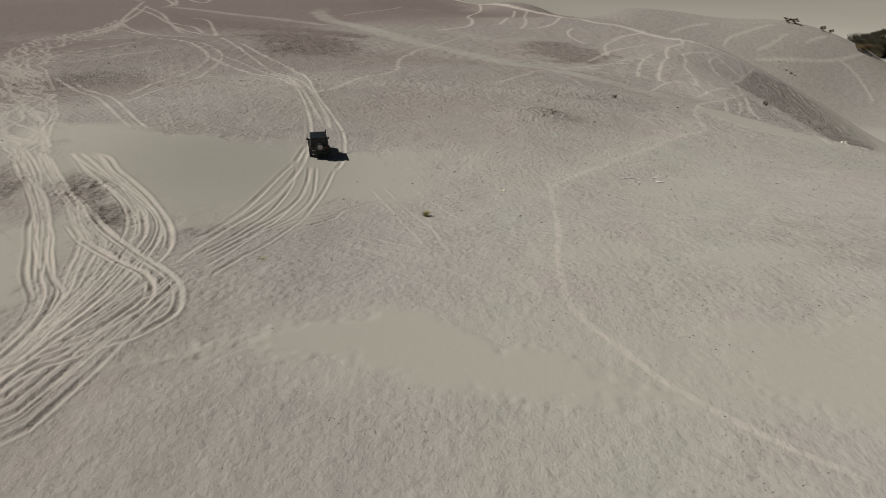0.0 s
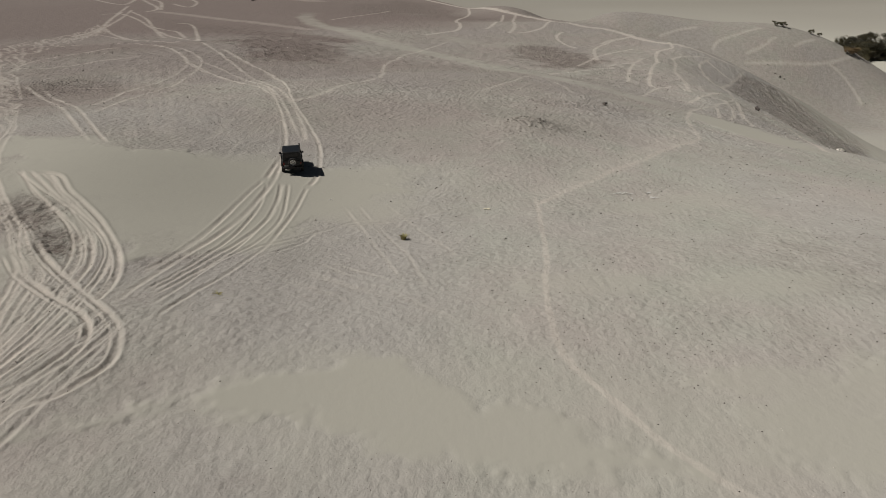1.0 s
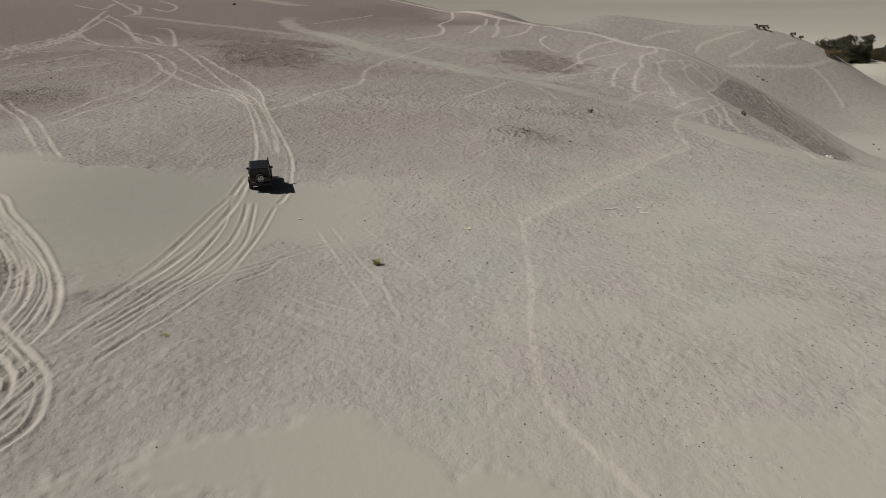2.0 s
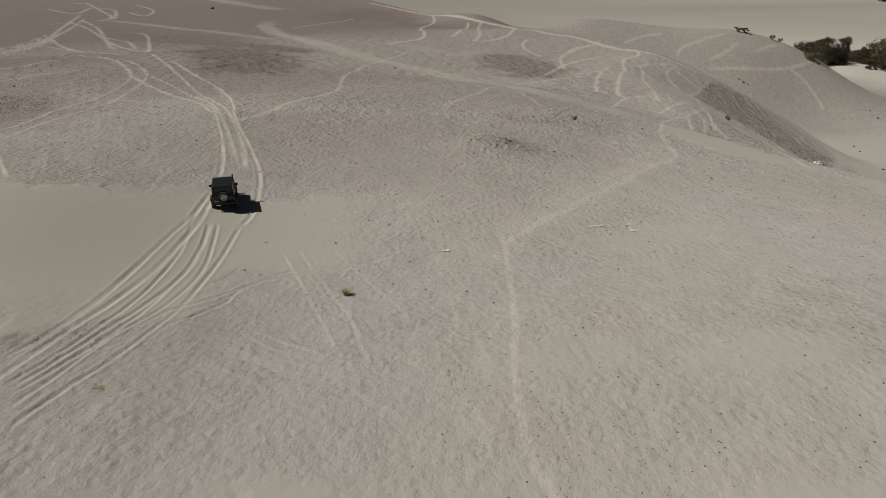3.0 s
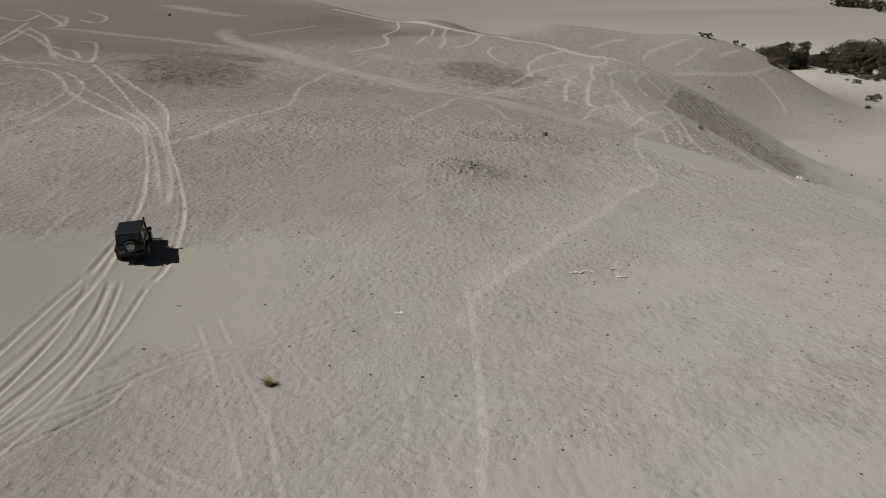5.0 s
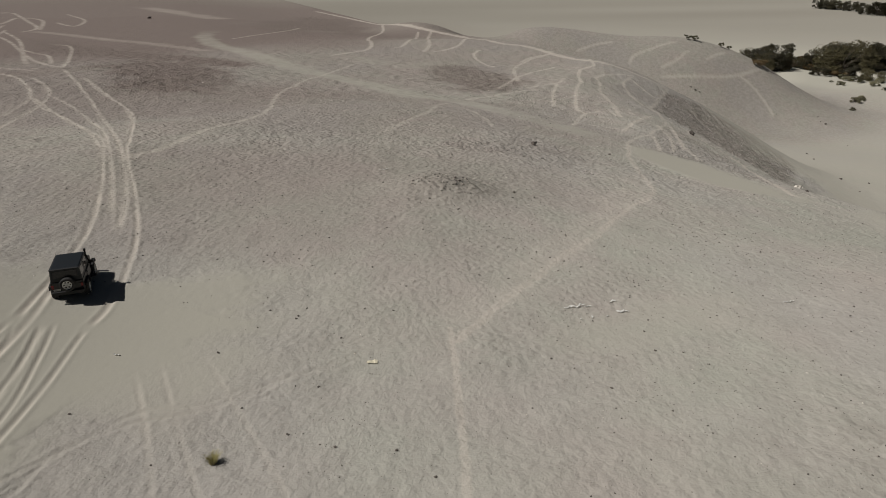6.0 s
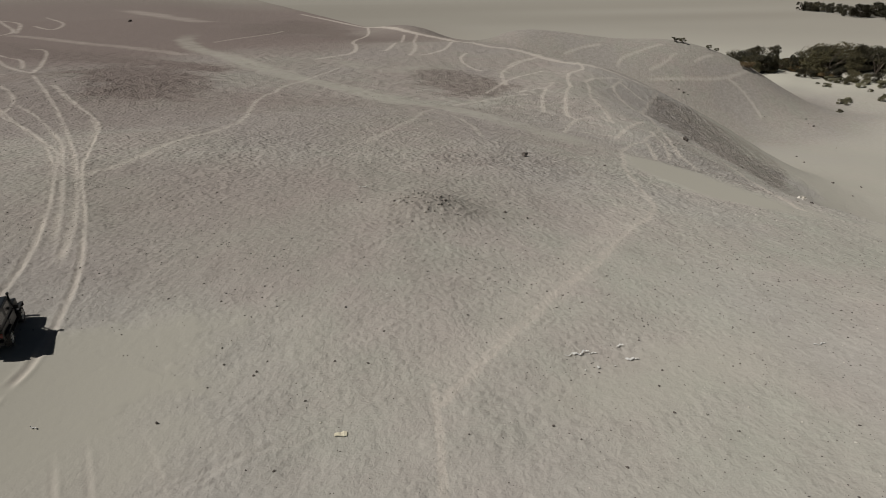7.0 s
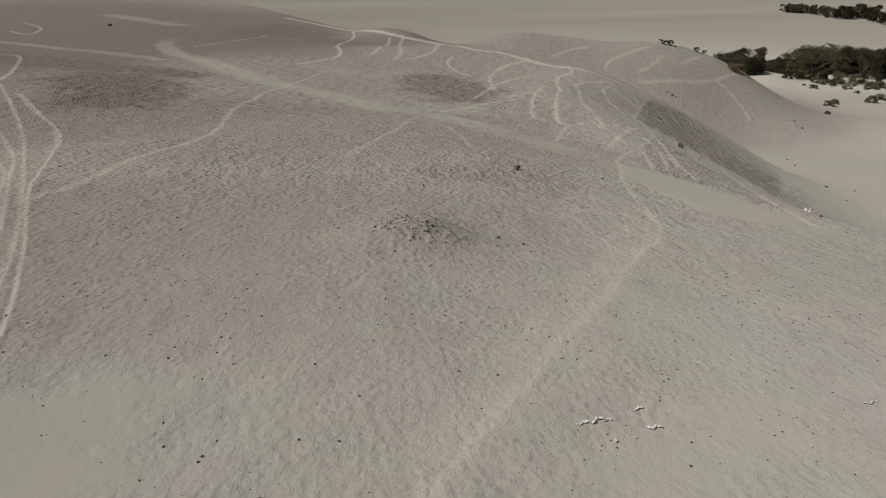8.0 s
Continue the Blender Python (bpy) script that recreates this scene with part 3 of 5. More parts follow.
def strip(line, half, strong, seed, into, soft=0.7, fade=0.0):
    part, d = near(line, half * 2.2)
    if d.size == 0:
        return
    x, y = GX[part], GY[part]
    d = d * (0.7 + 0.6 * vnoise(x, y, half * 1.5, seed))
    if fade:
        ends = np.minimum(np.hypot(x - line[0, 0], y - line[0, 1]), 6 * np.hypot(x - line[-1, 0], y - line[-1, 1]))
        strong = strong * sstep(ends / fade)
    into[part] = np.maximum(into[part], strong * (1 - sstep((d - (0.85 - 0.5 * soft) * half) / (soft * half))) * (0.55 + 0.45 * vnoise(x, y, half * 0.8, seed + 3)))


def patch(into, cx, cy, rx, ry, turn, strong, seed=3, ragged=0.5, soft=0.6):
    """A patch of ground with a ragged edge."""
    c, s = math.cos(radians(turn)), math.sin(radians(turn))
    x, y = GX - cx, GY - cy
    d = np.hypot((x * c + y * s) / rx, (y * c - x * s) / ry)
    size = min(rx, ry)
    d = d + ragged * (vnoise(GX, GY, size * 0.6, seed) - 0.5) + 0.5 * ragged * (vnoise(GX, GY, size * 0.17, seed + 1) - 0.5)
    np.maximum(into, strong * (1 - sstep((d - soft) / (1.9 - 1.6 * soft))), out=into)


def area(into, points, strong, soft, seed, ragged=1.0):
    """A patch of ground inside an outline, fading over soft metres."""
    line = np.array([*points, points[0]], float)
    part, d = near(line, soft * 2.5)
    x, y = GX[part], GY[part]
    inside = np.zeros(x.shape, bool)
    for (x0, y0), (x1, y1) in zip(line[:-1], line[1:]):
        if y0 != y1:
            inside ^= ((y0 > y) != (y1 > y)) & (x < (x1 - x0) * (y - y0) / (y1 - y0) + x0)
    d = np.where(inside, np.minimum(d, soft * 3), -np.minimum(d, soft * 3)) / soft
    d = d + ragged * (vnoise(x, y, soft * 1.2, seed) - 0.5) + 0.5 * ragged * (vnoise(x, y, soft * 0.4, seed + 1) - 0.5)
    into[part] = np.maximum(into[part], strong * sstep(d * 0.6 + 0.5))


def wiggle(line, size, seed):
    """The same line, wandering a little."""
    k = np.arange(len(line)) * 0.5
    s = vnoise(k, k * 0 + seed, 6.0, seed) - 0.5 + 0.5 * (vnoise(k, k * 0 + seed, 2.2, seed + 1) - 0.5)
    return beside(line, 1.0) * (2 * size * s)[:, None] + line * (1 - 2 * size * s)[:, None]


for k, p in enumerate(SWEEP):
    wheel_mark(wiggle(curve(p), 0.06, k), (0.105 + 0.02 * (k % 2)) if k < 7 else 0.16, 0.065, 0.42 if k < 7 else 0.62, k, 0.3)
def longer(line, by):
    """The same line, run on straight at its end."""
    d = line[-1] - line[-4]
    return np.vstack([line, line[-1] + d / np.hypot(*d) * by])


for k, (p, q, n) in enumerate(BUNDLES):
    a, b = curve(p, 0.5), curve(q, 0.5)
    b = np.stack([np.interp(np.linspace(0, 1, len(a)), np.linspace(0, 1, len(b)), b[:, i]) for i in (0, 1)], -1)
    steps = np.arange(len(a)) * 0.5
    n = n * 2 if k > 1 else n
    for m in range(n):
        # each car keeps its own line but drifts across the bundle
        u = np.clip((m + 0.5) / n + (2.6 / n) * (vnoise(steps, steps * 0 + 7.3 * m, 8.0, k * 9 + m) - 0.5) * 2, 0, 1)[:, None]
        line = longer(wiggle(a * (1 - u) + b * u, 0.12, k * 7 + m), 5.0 if k > 1 else 1.0)
        half = 0.065 + 0.03 * ((m * 5 + k) % 3) if k > 1 else 0.17 + 0.06 * (m % 3)
        wheel_mark(line, half, 0.04 + 0.02 * ((m * 3 + k) % 3), (0.5 + 0.12 * (m % 3) if k > 1 else 0.5) if k != 5 else 0.4, k * 5 + m, 0.3)
for k, p in enumerate(LOOPS):
    wheel_mark(longer(curve(p, 0.4), 4.0 if k < 2 else 0.5), 0.15, 0.1, 0.68, k + 3, 0.3)
    wheel_mark(beside(curve(p, 0.4), 0.36), 0.08, 0.05, 0.55, k + 8, 0.3)
for k, p in enumerate(OLD):
    c = curve(p)
    far = float(np.hypot(*c[len(c) // 2]))
    wheel_mark(c, 0.06 + 0.0013 * far, 0.018 + 0.03 * (far > 60), 0.24 if far < 58 else 0.6, k + 5)
for k, p in enumerate(FAINT):
    c = curve(p, 1.0)
    wheel_mark(wiggle(c, 0.4, k + 70), 0.16 + 0.05 * (k % 3), 0.01, 0.13 + 0.05 * (k % 2), k + 3)
    if k % 2:
        wheel_mark(wiggle(beside(c, 1.3 + 0.25 * (k % 4)), 0.4, k + 80), 0.16, 0.01, 0.13, k + 4)
for k, p in enumerate(CHURN):
    c = curve(p, 0.4)
    for m, off in enumerate((-0.35, 0.1, 0.5)):
        wheel_mark(wiggle(beside(c, off), 0.7, m + 51), 0.13, 0.045, 0.1, m + 41, 2.5)
for k, p in enumerate(PATHS):
    c = curve(p)
    far = float(np.hypot(*c[len(c) // 2]))
    strip(wiggle(c, min(0.08 + 0.002 * far, 0.3), k) if k < 6 else c, 0.13 + 0.0021 * far if k < 5 else 0.14 + 0.002 * far, 0.6 if k < 3 else 0.5 if k < 5 else 0.62 + 0.1 * (k % 3), k + 11, trace, 0.7)
for k, p in enumerate(HILL_PATHS):
    strip(curve(p, 1.0), 0.95, 0.55, k + 61, trace, 0.7)
for k, (p, half, strong) in enumerate(zip(BANDS, (3.4, 2.2, 4.0, 7.0, 2.6, 1.5), (0.8, 0.9, 0.4, 0.42, 0.4, 0.9))):
    strip(curve(p, 2.0), half * 1.3, strong, k + 21, fine if k < 3 else trace, 1.2 if k in (3, 4) else 0.9, 25.0 if k in (3, 4) else 60.0 if k == 0 else 14.0)
# the broad worn track up to the spur
WAY = [(10.6, 50.8), (12.9, 53.5), (15.4, 56.4), (18.1, 59.2), (21.8, 63.3), (25.2, 67.5), (29.5, 73.5), (33, 80)]
strip(beside(curve(WAY, 1.0), -1.0), 1.6, 0.26, 25, trace, 1.0)
strip(beside(curve(WAY[:5], 1.0), -0.3), 0.8, 0.3, 26, trace, 0.8)

# pools of blown sand
for k, row in enumerate([(-21, 48.5, 12, 5, 0, 1), (-13, 50, 11, 6, 8, 1), (-7, 54.3, 6.5, 2.3, 12, 0.9), (-16, 42.5, 7, 4, 0, 1), (-33, 56, 6, 3.5, 0, 0.9),
                         (-7, 51.8, 5.5, 2.1, 0, 1), (0.5, 22.8, 10, 3.2, -4, 0.45), (7.5, 21.2, 7, 2.6, -6, 0.45)]):
    patch(fine, *row, seed=k, ragged=0.5, soft=0.45 if row[1] < 30 else 0.6)
for k, row in enumerate([(16.5, 20.8, 5, 2.2, 0, 0.9), (14.5, 24, 3.5, 1, 0, 0.7), (-24, 31, 3.2, 5, 0, 0.9), (18, 33, 4, 1.6, 10, 0.5), (9, 33, 3.5, 1.5, 0, 0.5), (20, 50, 6, 2, 20, 0.4)]):
    patch(fine, *row, seed=k + 12, ragged=0.5)
# stony ground
for k, row in enumerate([(11.2, 72, 4.2, 3.6, 0, 0.2), (-60, 106, 10, 9, 0, 0.6), (26, 36, 6, 5, 0, 0.12), (22, 90, 7, 4, 0, 0.3),
                         (-24.5, 41.6, 2.8, 1.5, -50, 0.95), (-20.8, 37.6, 2.0, 1.2, -50, 0.95), (-32, 42.5, 2.4, 3.8, 20, 0.8), (-14.6, 37.5, 2.2, 3.0, 10, 0.35)]):
    patch(dark, *row, seed=k + 20, ragged=0.7)
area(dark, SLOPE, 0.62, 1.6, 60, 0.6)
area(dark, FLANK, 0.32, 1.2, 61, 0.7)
area(dark, FRONT, 0.62, 6.0, 62, 1.5)
area(dark, SPECKLE, 0.22, 5.0, 65, 1.5)
area(dark, CREST, 0.55, 14.0, 63)
area(dark, EAST, 0.2, 2.5, 67, 1.2)
area(dark, RUST, 0.5, 6.0, 68, 1.4)
area(fine, SIDE, 0.8, 3.0, 66)
for k, (outline, strong, soft) in enumerate(((POOL_SOUTH, 1.0, 1.0), (POOL_TAIL, 0.75, 0.7), (POOL_EAST, 0.8, 1.2), (POOL_MAIN, 1.0, 0.9), (POOL_WEST, 1.0, 0.8))):
    area(fine, outline, strong, soft, 70 + k, 1.2)
area(fine, STRIP, 1.0, 1.2, 64, 0.6)
# darker, redder gravel on the far dune top
for k, row in enumerate([(-160, 330, 210, 200, 0, 0.95), (-160, 700, 330, 420, 10, 0.9), (-64, 92, 36, 24, 0, 0.7), (-38, 145, 55, 40, 0, 0.62), (15, 235, 70, 80, 0, 0.42), (5, 120, 34, 28, 0, 0.4), (-32, 42, 22, 30, 0, 0.28), (-4, 78, 26, 14, 0, 0.4), (-5, 65, 14, 6, 0, 0.3), (-9, 16, 9, 4, 10, 0.15)]):
    patch(red, *row, seed=k + 31, ragged=0.5, soft=0.6 if k < 2 else 0.35)
area(red, SWALE, 0.95, 7.0, 69, 0.8)
area(dark, SWALE, 0.4, 7.0, 69, 0.8)
area(red, RUST, 0.9, 8.0, 68, 1.2)
area(red, CREST, 0.9, 14.0, 63)
area(red, FRONT, 0.6, 6.0, 62, 1.5)
# the valley floor is bare pale sand
XE = np.interp(GY, EDGE_Y, EDGE_X)
FAR = np.hypot(GX, GY)
valley = sstep((GX - XE - 36 + 30 * sstep((GY - 185) / 45) + 12 * (vnoise(GX, GY, 25, 40) - 0.5)) / 18) * (GY > -50)
fine = np.maximum(fine, valley * 0.75) * (1 - 0.25 * sstep((FAR - 650) / 250))
pale = np.maximum(pale, valley * sstep((FAR - 330) / 90) * (1 - sstep((FAR - 640) / 120)) * (0.75 + 0.25 * vnoise(GX, GY, 30, 41)))
dark = np.maximum(dark, 0.55 * sstep((FAR - 1350) / 500) * sstep((vnoise(GX, GY, 330, 46) - 0.3) / 0.4))
rose = sstep((FAR - 600 + 200 * (vnoise(GX, GY, 260, 44) - 0.5)) / 350) * (0.5 + 0.5 * vnoise(GX * 0.4, GY * 1.6, 220, 45))
spur = np.exp(-0.5 * (((GX - 172) / 112) ** 2 + ((GY - 380) / 60) ** 2))
fine = fine * (1 - np.clip(2.0 * spur, 0, 0.95))
red = np.maximum(red, 0.12 * np.clip(2.0 * spur, 0, 1))
dark = np.maximum(dark, 0.3 * np.clip(2.0 * spur, 0, 1))
pale = pale * (1 - np.clip(2.2 * spur, 0, 1))
fine = np.clip(fine * (1 - 0.6 * dark), 0, 1)

GZ = height(GX, GY)
# small hummocks of the gravel, none on the sand; coarser and stonier away from the near plateau
coarse = np.clip(0.12 + 0.6 * sstep((GY - 58 + 12 * (vnoise(GX, GY, 9, 54) - 0.5)) / 40) + 0.5 * dark + 0.35 * (vnoise(GX, GY, 6.0, 55) - 0.5), 0, 1)
coarse[:] = np.maximum(coarse, 0.8 * np.exp(-0.5 * (np.hypot(GX - 11.2, GY - 72) / 3.4) ** 2)) * (1 - fine) * (1 - 0.7 * np.clip(trace, 0, 1))
lumps = 0.09 * (vnoise(GX, GY, 1.7, 50) - 0.5) + 0.16 * (vnoise(GX, GY, 4.7, 51) - 0.5)
GZ = GZ + lumps * (1 - fine) * (1 + 1.5 * dark) * (1 - 0.5 * sstep((FAR - 150) / 200)) + rim * np.clip(1 - cut / 0.08, 0, 1) - cut
away = sstep((FAR - 90) / 90)
stony = 0.17 * (vnoise(GX, GY, 0.62, 52) - 0.5) * (1 - away) + (0.15 + 0.11 * away) * (vnoise(GX, GY, 1.15, 57) - 0.5) + 0.34 * (vnoise(GX * 0.8, GY * 0.6, 1.3, 58) - 0.5) * away
GZ = GZ + stony * coarse * (1 - 0.5 * sstep((FAR - 250) / 120))
GZ = GZ + valley * sstep((FAR - 380) / 60) * (1 - sstep((FAR - 650) / 60)) * 5.0 * (vnoise(GX, GY, 34, 53) - 0.4)


def sheet_mesh(name, x, y, z, plans):
    rows, cols = x.shape
    me = bpy.data.meshes.new(name)
    co = np.stack([x, y, z], -1).reshape(-1, 3)
    i, j = np.arange(rows - 1)[:, None] * cols, np.arange(cols)[None, :]
    k = (j + 1) % cols
    quads = np.stack([i + cols + j, i + cols + k, i + k, i + j], -1).reshape(-1, 4)
    n = len(co)
    co = np.vstack([co, [[0, CY, co[:cols, 2].mean()]]])
    ring = np.arange(cols)
    fan = np.stack([ring, np.roll(ring, -1), np.full(cols, n)], -1)
    loops = np.concatenate([quads.ravel(), fan.ravel()])
    sizes = np.concatenate([np.full(len(quads), 4), np.full(len(fan), 3)])
    me.vertices.add(len(co))
    me.vertices.foreach_set("co", co.astype(np.float32).ravel())
    me.loops.add(len(loops))
    me.loops.foreach_set("vertex_index", loops.astype(np.int32))
    me.polygons.add(len(sizes))
    me.polygons.foreach_set("loop_start", (np.cumsum(sizes) - sizes).astype(np.int32))
    me.polygons.foreach_set("use_smooth", np.ones(len(sizes), bool))
    me.update(calc_edges=True)
    for key, value in plans.items():
        a = me.attributes.new(key, "FLOAT", "POINT")
        a.data.foreach_set("value", np.append(value.ravel(), 0).astype(np.float32))
    return me


ground = new("ground", sheet_mesh("ground", GX, GY, GZ, {"fine": fine, "dark": dark, "trace": np.clip(trace, 0, 1), "red": red, "pale": pale, "rose": rose, "coarse": coarse}))
ground.data.materials.append(M_GROUND)
tagged(ground, "grey-beige desert dunes of gravel and blown sand", "ground", kind="structure")


def level(x, y):
    """The height of the built ground at a place, ruts and all."""
    r, a = math.hypot(x, y - CY), math.atan2(x, y - CY)
    i = min(max(int(np.searchsorted(REACH, r)), 1), len(REACH) - 1)
    j = min(max(int(np.searchsorted(TURN[:N], a)), 1), N - 1)
    u, v = (r - REACH[i - 1]) / (REACH[i] - REACH[i - 1]), (a - TURN[j - 1]) / (TURN[j] - TURN[j - 1])
    return float((GZ[i - 1, j - 1] * (1 - u) + GZ[i, j - 1] * u) * (1 - v) + (GZ[i - 1, j] * (1 - u) + GZ[i, j] * u) * v)


# ---- builders ----
def part(name, bm, mat, parent=None, label="", smooth=False):
    """One mesh object out of a bmesh, under its thing if one is given."""
    me = bpy.data.meshes.new(name)
    bm.normal_update()
    bm.to_mesh(me)
    bm.free()
    if smooth:
        me.polygons.foreach_set("use_smooth", np.ones(len(me.polygons), bool))
    for m in mat if isinstance(mat, (list, tuple)) else [mat]:
        me.materials.append(m)
    ob = new(name, me)
    if parent:
        ob.parent = parent
    return tagged(ob, label)


def block(size, at=(0, 0, 0), bevel=0.03, top=(1, 1), shift=0.0, segments=2):
    """A bevelled box; top: how far its upper face is drawn in across x and y; shift: by how much it leans along y."""
    bm = bmesh.new()
    bmesh.ops.create_cube(bm, size=1)
    for v in bm.verts:
        k = v.co.z > 0
        v.co = Vector((v.co.x * size[0] * (top[0] if k else 1), v.co.y * size[1] * (top[1] if k else 1) + (shift if k else 0), v.co.z * size[2]))
    if bevel:
        bmesh.ops.bevel(bm, geom=bm.edges[:], offset=bevel, segments=segments, affect="EDGES", profile=0.6)
    bmesh.ops.translate(bm, vec=at, verts=bm.verts)
    return bm


def turned(profile, steps=28, axis="X", at=(0, 0, 0)):
    """A body of rotation; profile: (along the axis, radius)."""
    bm = bmesh.new()
    rings = []
    for k in range(steps):
        a = 2 * math.pi * k / steps
        ring = []
        for u, r in profile:
            p = (u, r * math.cos(a), r * math.sin(a)) if axis == "X" else (r * math.cos(a), u, r * math.sin(a)) if axis == "Y" else (r * math.cos(a), r * math.sin(a), u)
            ring.append(bm.verts.new(Vector(p) + Vector(at)))
        rings.append(ring)
    for k in range(steps):
        a, b = rings[k], rings[(k + 1) % steps]
        for i in range(len(profile) - 1):
            bm.faces.new((a[i], a[i + 1], b[i + 1], b[i]))
    bmesh.ops.remove_doubles(bm, verts=bm.verts, dist=1e-5)
    bmesh.ops.recalc_face_normals(bm, faces=bm.faces)
    return bm


def pipe(points, radius, sides=8, end=None):
    """A tapering tube along points."""
    bm = bmesh.new()
    add_pipe(bm, points, radius, sides, end)
    return bm


def add_pipe(bm, points, radius, sides=8, end=None):
    pts = [Vector(p) for p in points]
    end = radius if end is None else end
    last = None
    for k, p in enumerate(pts):
        d = (pts[min(k + 1, len(pts) - 1)] - pts[max(k - 1, 0)]).normalized()
        u = d.orthogonal().normalized()
        v = d.cross(u)
        r = radius + (end - radius) * k / max(1, len(pts) - 1)
        ring = [bm.verts.new(p + (u * math.cos(2 * math.pi * j / sides) + v * math.sin(2 * math.pi * j / sides)) * r) for j in range(sides)]
        if last:
            for j in range(sides):
                bm.faces.new((last[j], last[(j + 1) % sides], ring[(j + 1) % sides], ring[j]))
        else:
            bm.faces.new(ring[::-1])
        last = ring
    bm.faces.new(last)


def base(name, x, y, turn=0.0, z=None):
    """An empty at a thing's foot on the ground."""
    e = new(name)
    e.empty_display_size = 0.2
    e.matrix_world = pose(x, y, level(x, y) if z is None else z, 0, 0, turn)
    return e


# ---- the car ----
M_PAINT = material("dark_car_paint", (0.005, 0.0055, 0.006), 0.4, 0.0, 0.2, 3, dust=0.008)
M_TOP = material("black_hardtop", (0.006, 0.009, 0.012), 0.5, 0.0, 0.2, 4, bump=0.1)
M_TRIM = material("black_plastic", (0.007, 0.007, 0.0075), 0.7, 0.0, 0.2, 10, dust=0.015)
M_RUBBER = material("tyre_rubber", (0.02, 0.02, 0.02), 0.85, 0.0, 0.3, 12, bump=0.4, dust=0.1)
M_RIM = material("alloy_rim", (0.62, 0.62, 0.60), 0.45, 0.4, 0.15, 12, dust=0.25)
M_GLASS = material("dark_car_glass", (0.006, 0.007, 0.009), 0.22, 0.0, 0.05, 4)
M_LAMP_RED = material("tail_lamp_red", (0.14, 0.01, 0.01), 0.25, 0.0, 0.1, 20)
M_LAMP_CLEAR = material("headlamp_glass", (0.55, 0.56, 0.55), 0.15, 0.2, 0.1, 20)
M_PLATE = material("number_plate", (0.55, 0.54, 0.50), 0.5, 0.0, 0.1, 20)


def wheel(name, parent, x, y, z, side, radius=0.39, wide=0.27, axis="X"):
    """A tyre with lugs, and its rim as a part of it."""
    h, r = wide / 2, radius
    prof = [(-h * 0.7, r * 0.6), (-h, r * 0.72), (-h, r * 0.9), (-h * 0.8, r), (-h * 0.25, r), (-h * 0.2, r * 0.965), (h * 0.2, r * 0.965), (h * 0.25, r), (h * 0.8, r), (h, r * 0.9), (h, r * 0.72), (h * 0.7, r * 0.6)]
    bm = turned(prof, 32, axis)
    for v in bm.verts:   # lugs on the shoulders
        u = v.co.x if axis == "X" else v.co.y
        a = math.atan2(v.co.z, v.co.y if axis == "X" else v.co.x)
        if abs(u) > h * 0.6 and math.hypot(v.co.z, v.co.y if axis == "X" else v.co.x) > r * 0.95 and int(round((a + math.pi) / (2 * math.pi) * 32)) % 2:
            v.co *= 0.97
    tyre = part(name, bm, M_RUBBER, parent)
    tyre.location = (x, y, z)
    s = side * h
    rim_prof = [(s * 0.2, 0.001), (s * 0.55, 0.05), (s * 0.5, r * 0.16), (s * 0.3, r * 0.3), (s * 0.35, r * 0.48), (s * 0.85, r * 0.56), (s * 0.95, r * 0.62), (s * 0.6, r * 0.62), (-s * 0.6, r * 0.62)]
    rim = part("rim", turned(rim_prof, 32, axis), M_RIM, tyre, "pale alloy rim" if axis == "Y" else "")
    for k in range(6):
        a = 2 * math.pi * k / 6
        p = (s * 0.38, r * 0.4 * math.cos(a), r * 0.4 * math.sin(a)) if axis == "X" else (r * 0.4 * math.cos(a), s * 0.38, r * 0.4 * math.sin(a))
        part("rim_hole", block((0.012 if axis == "X" else 0.07, 0.012 if axis == "Y" else 0.07, 0.07), p, 0.005), M_TRIM, tyre)
    return tyre


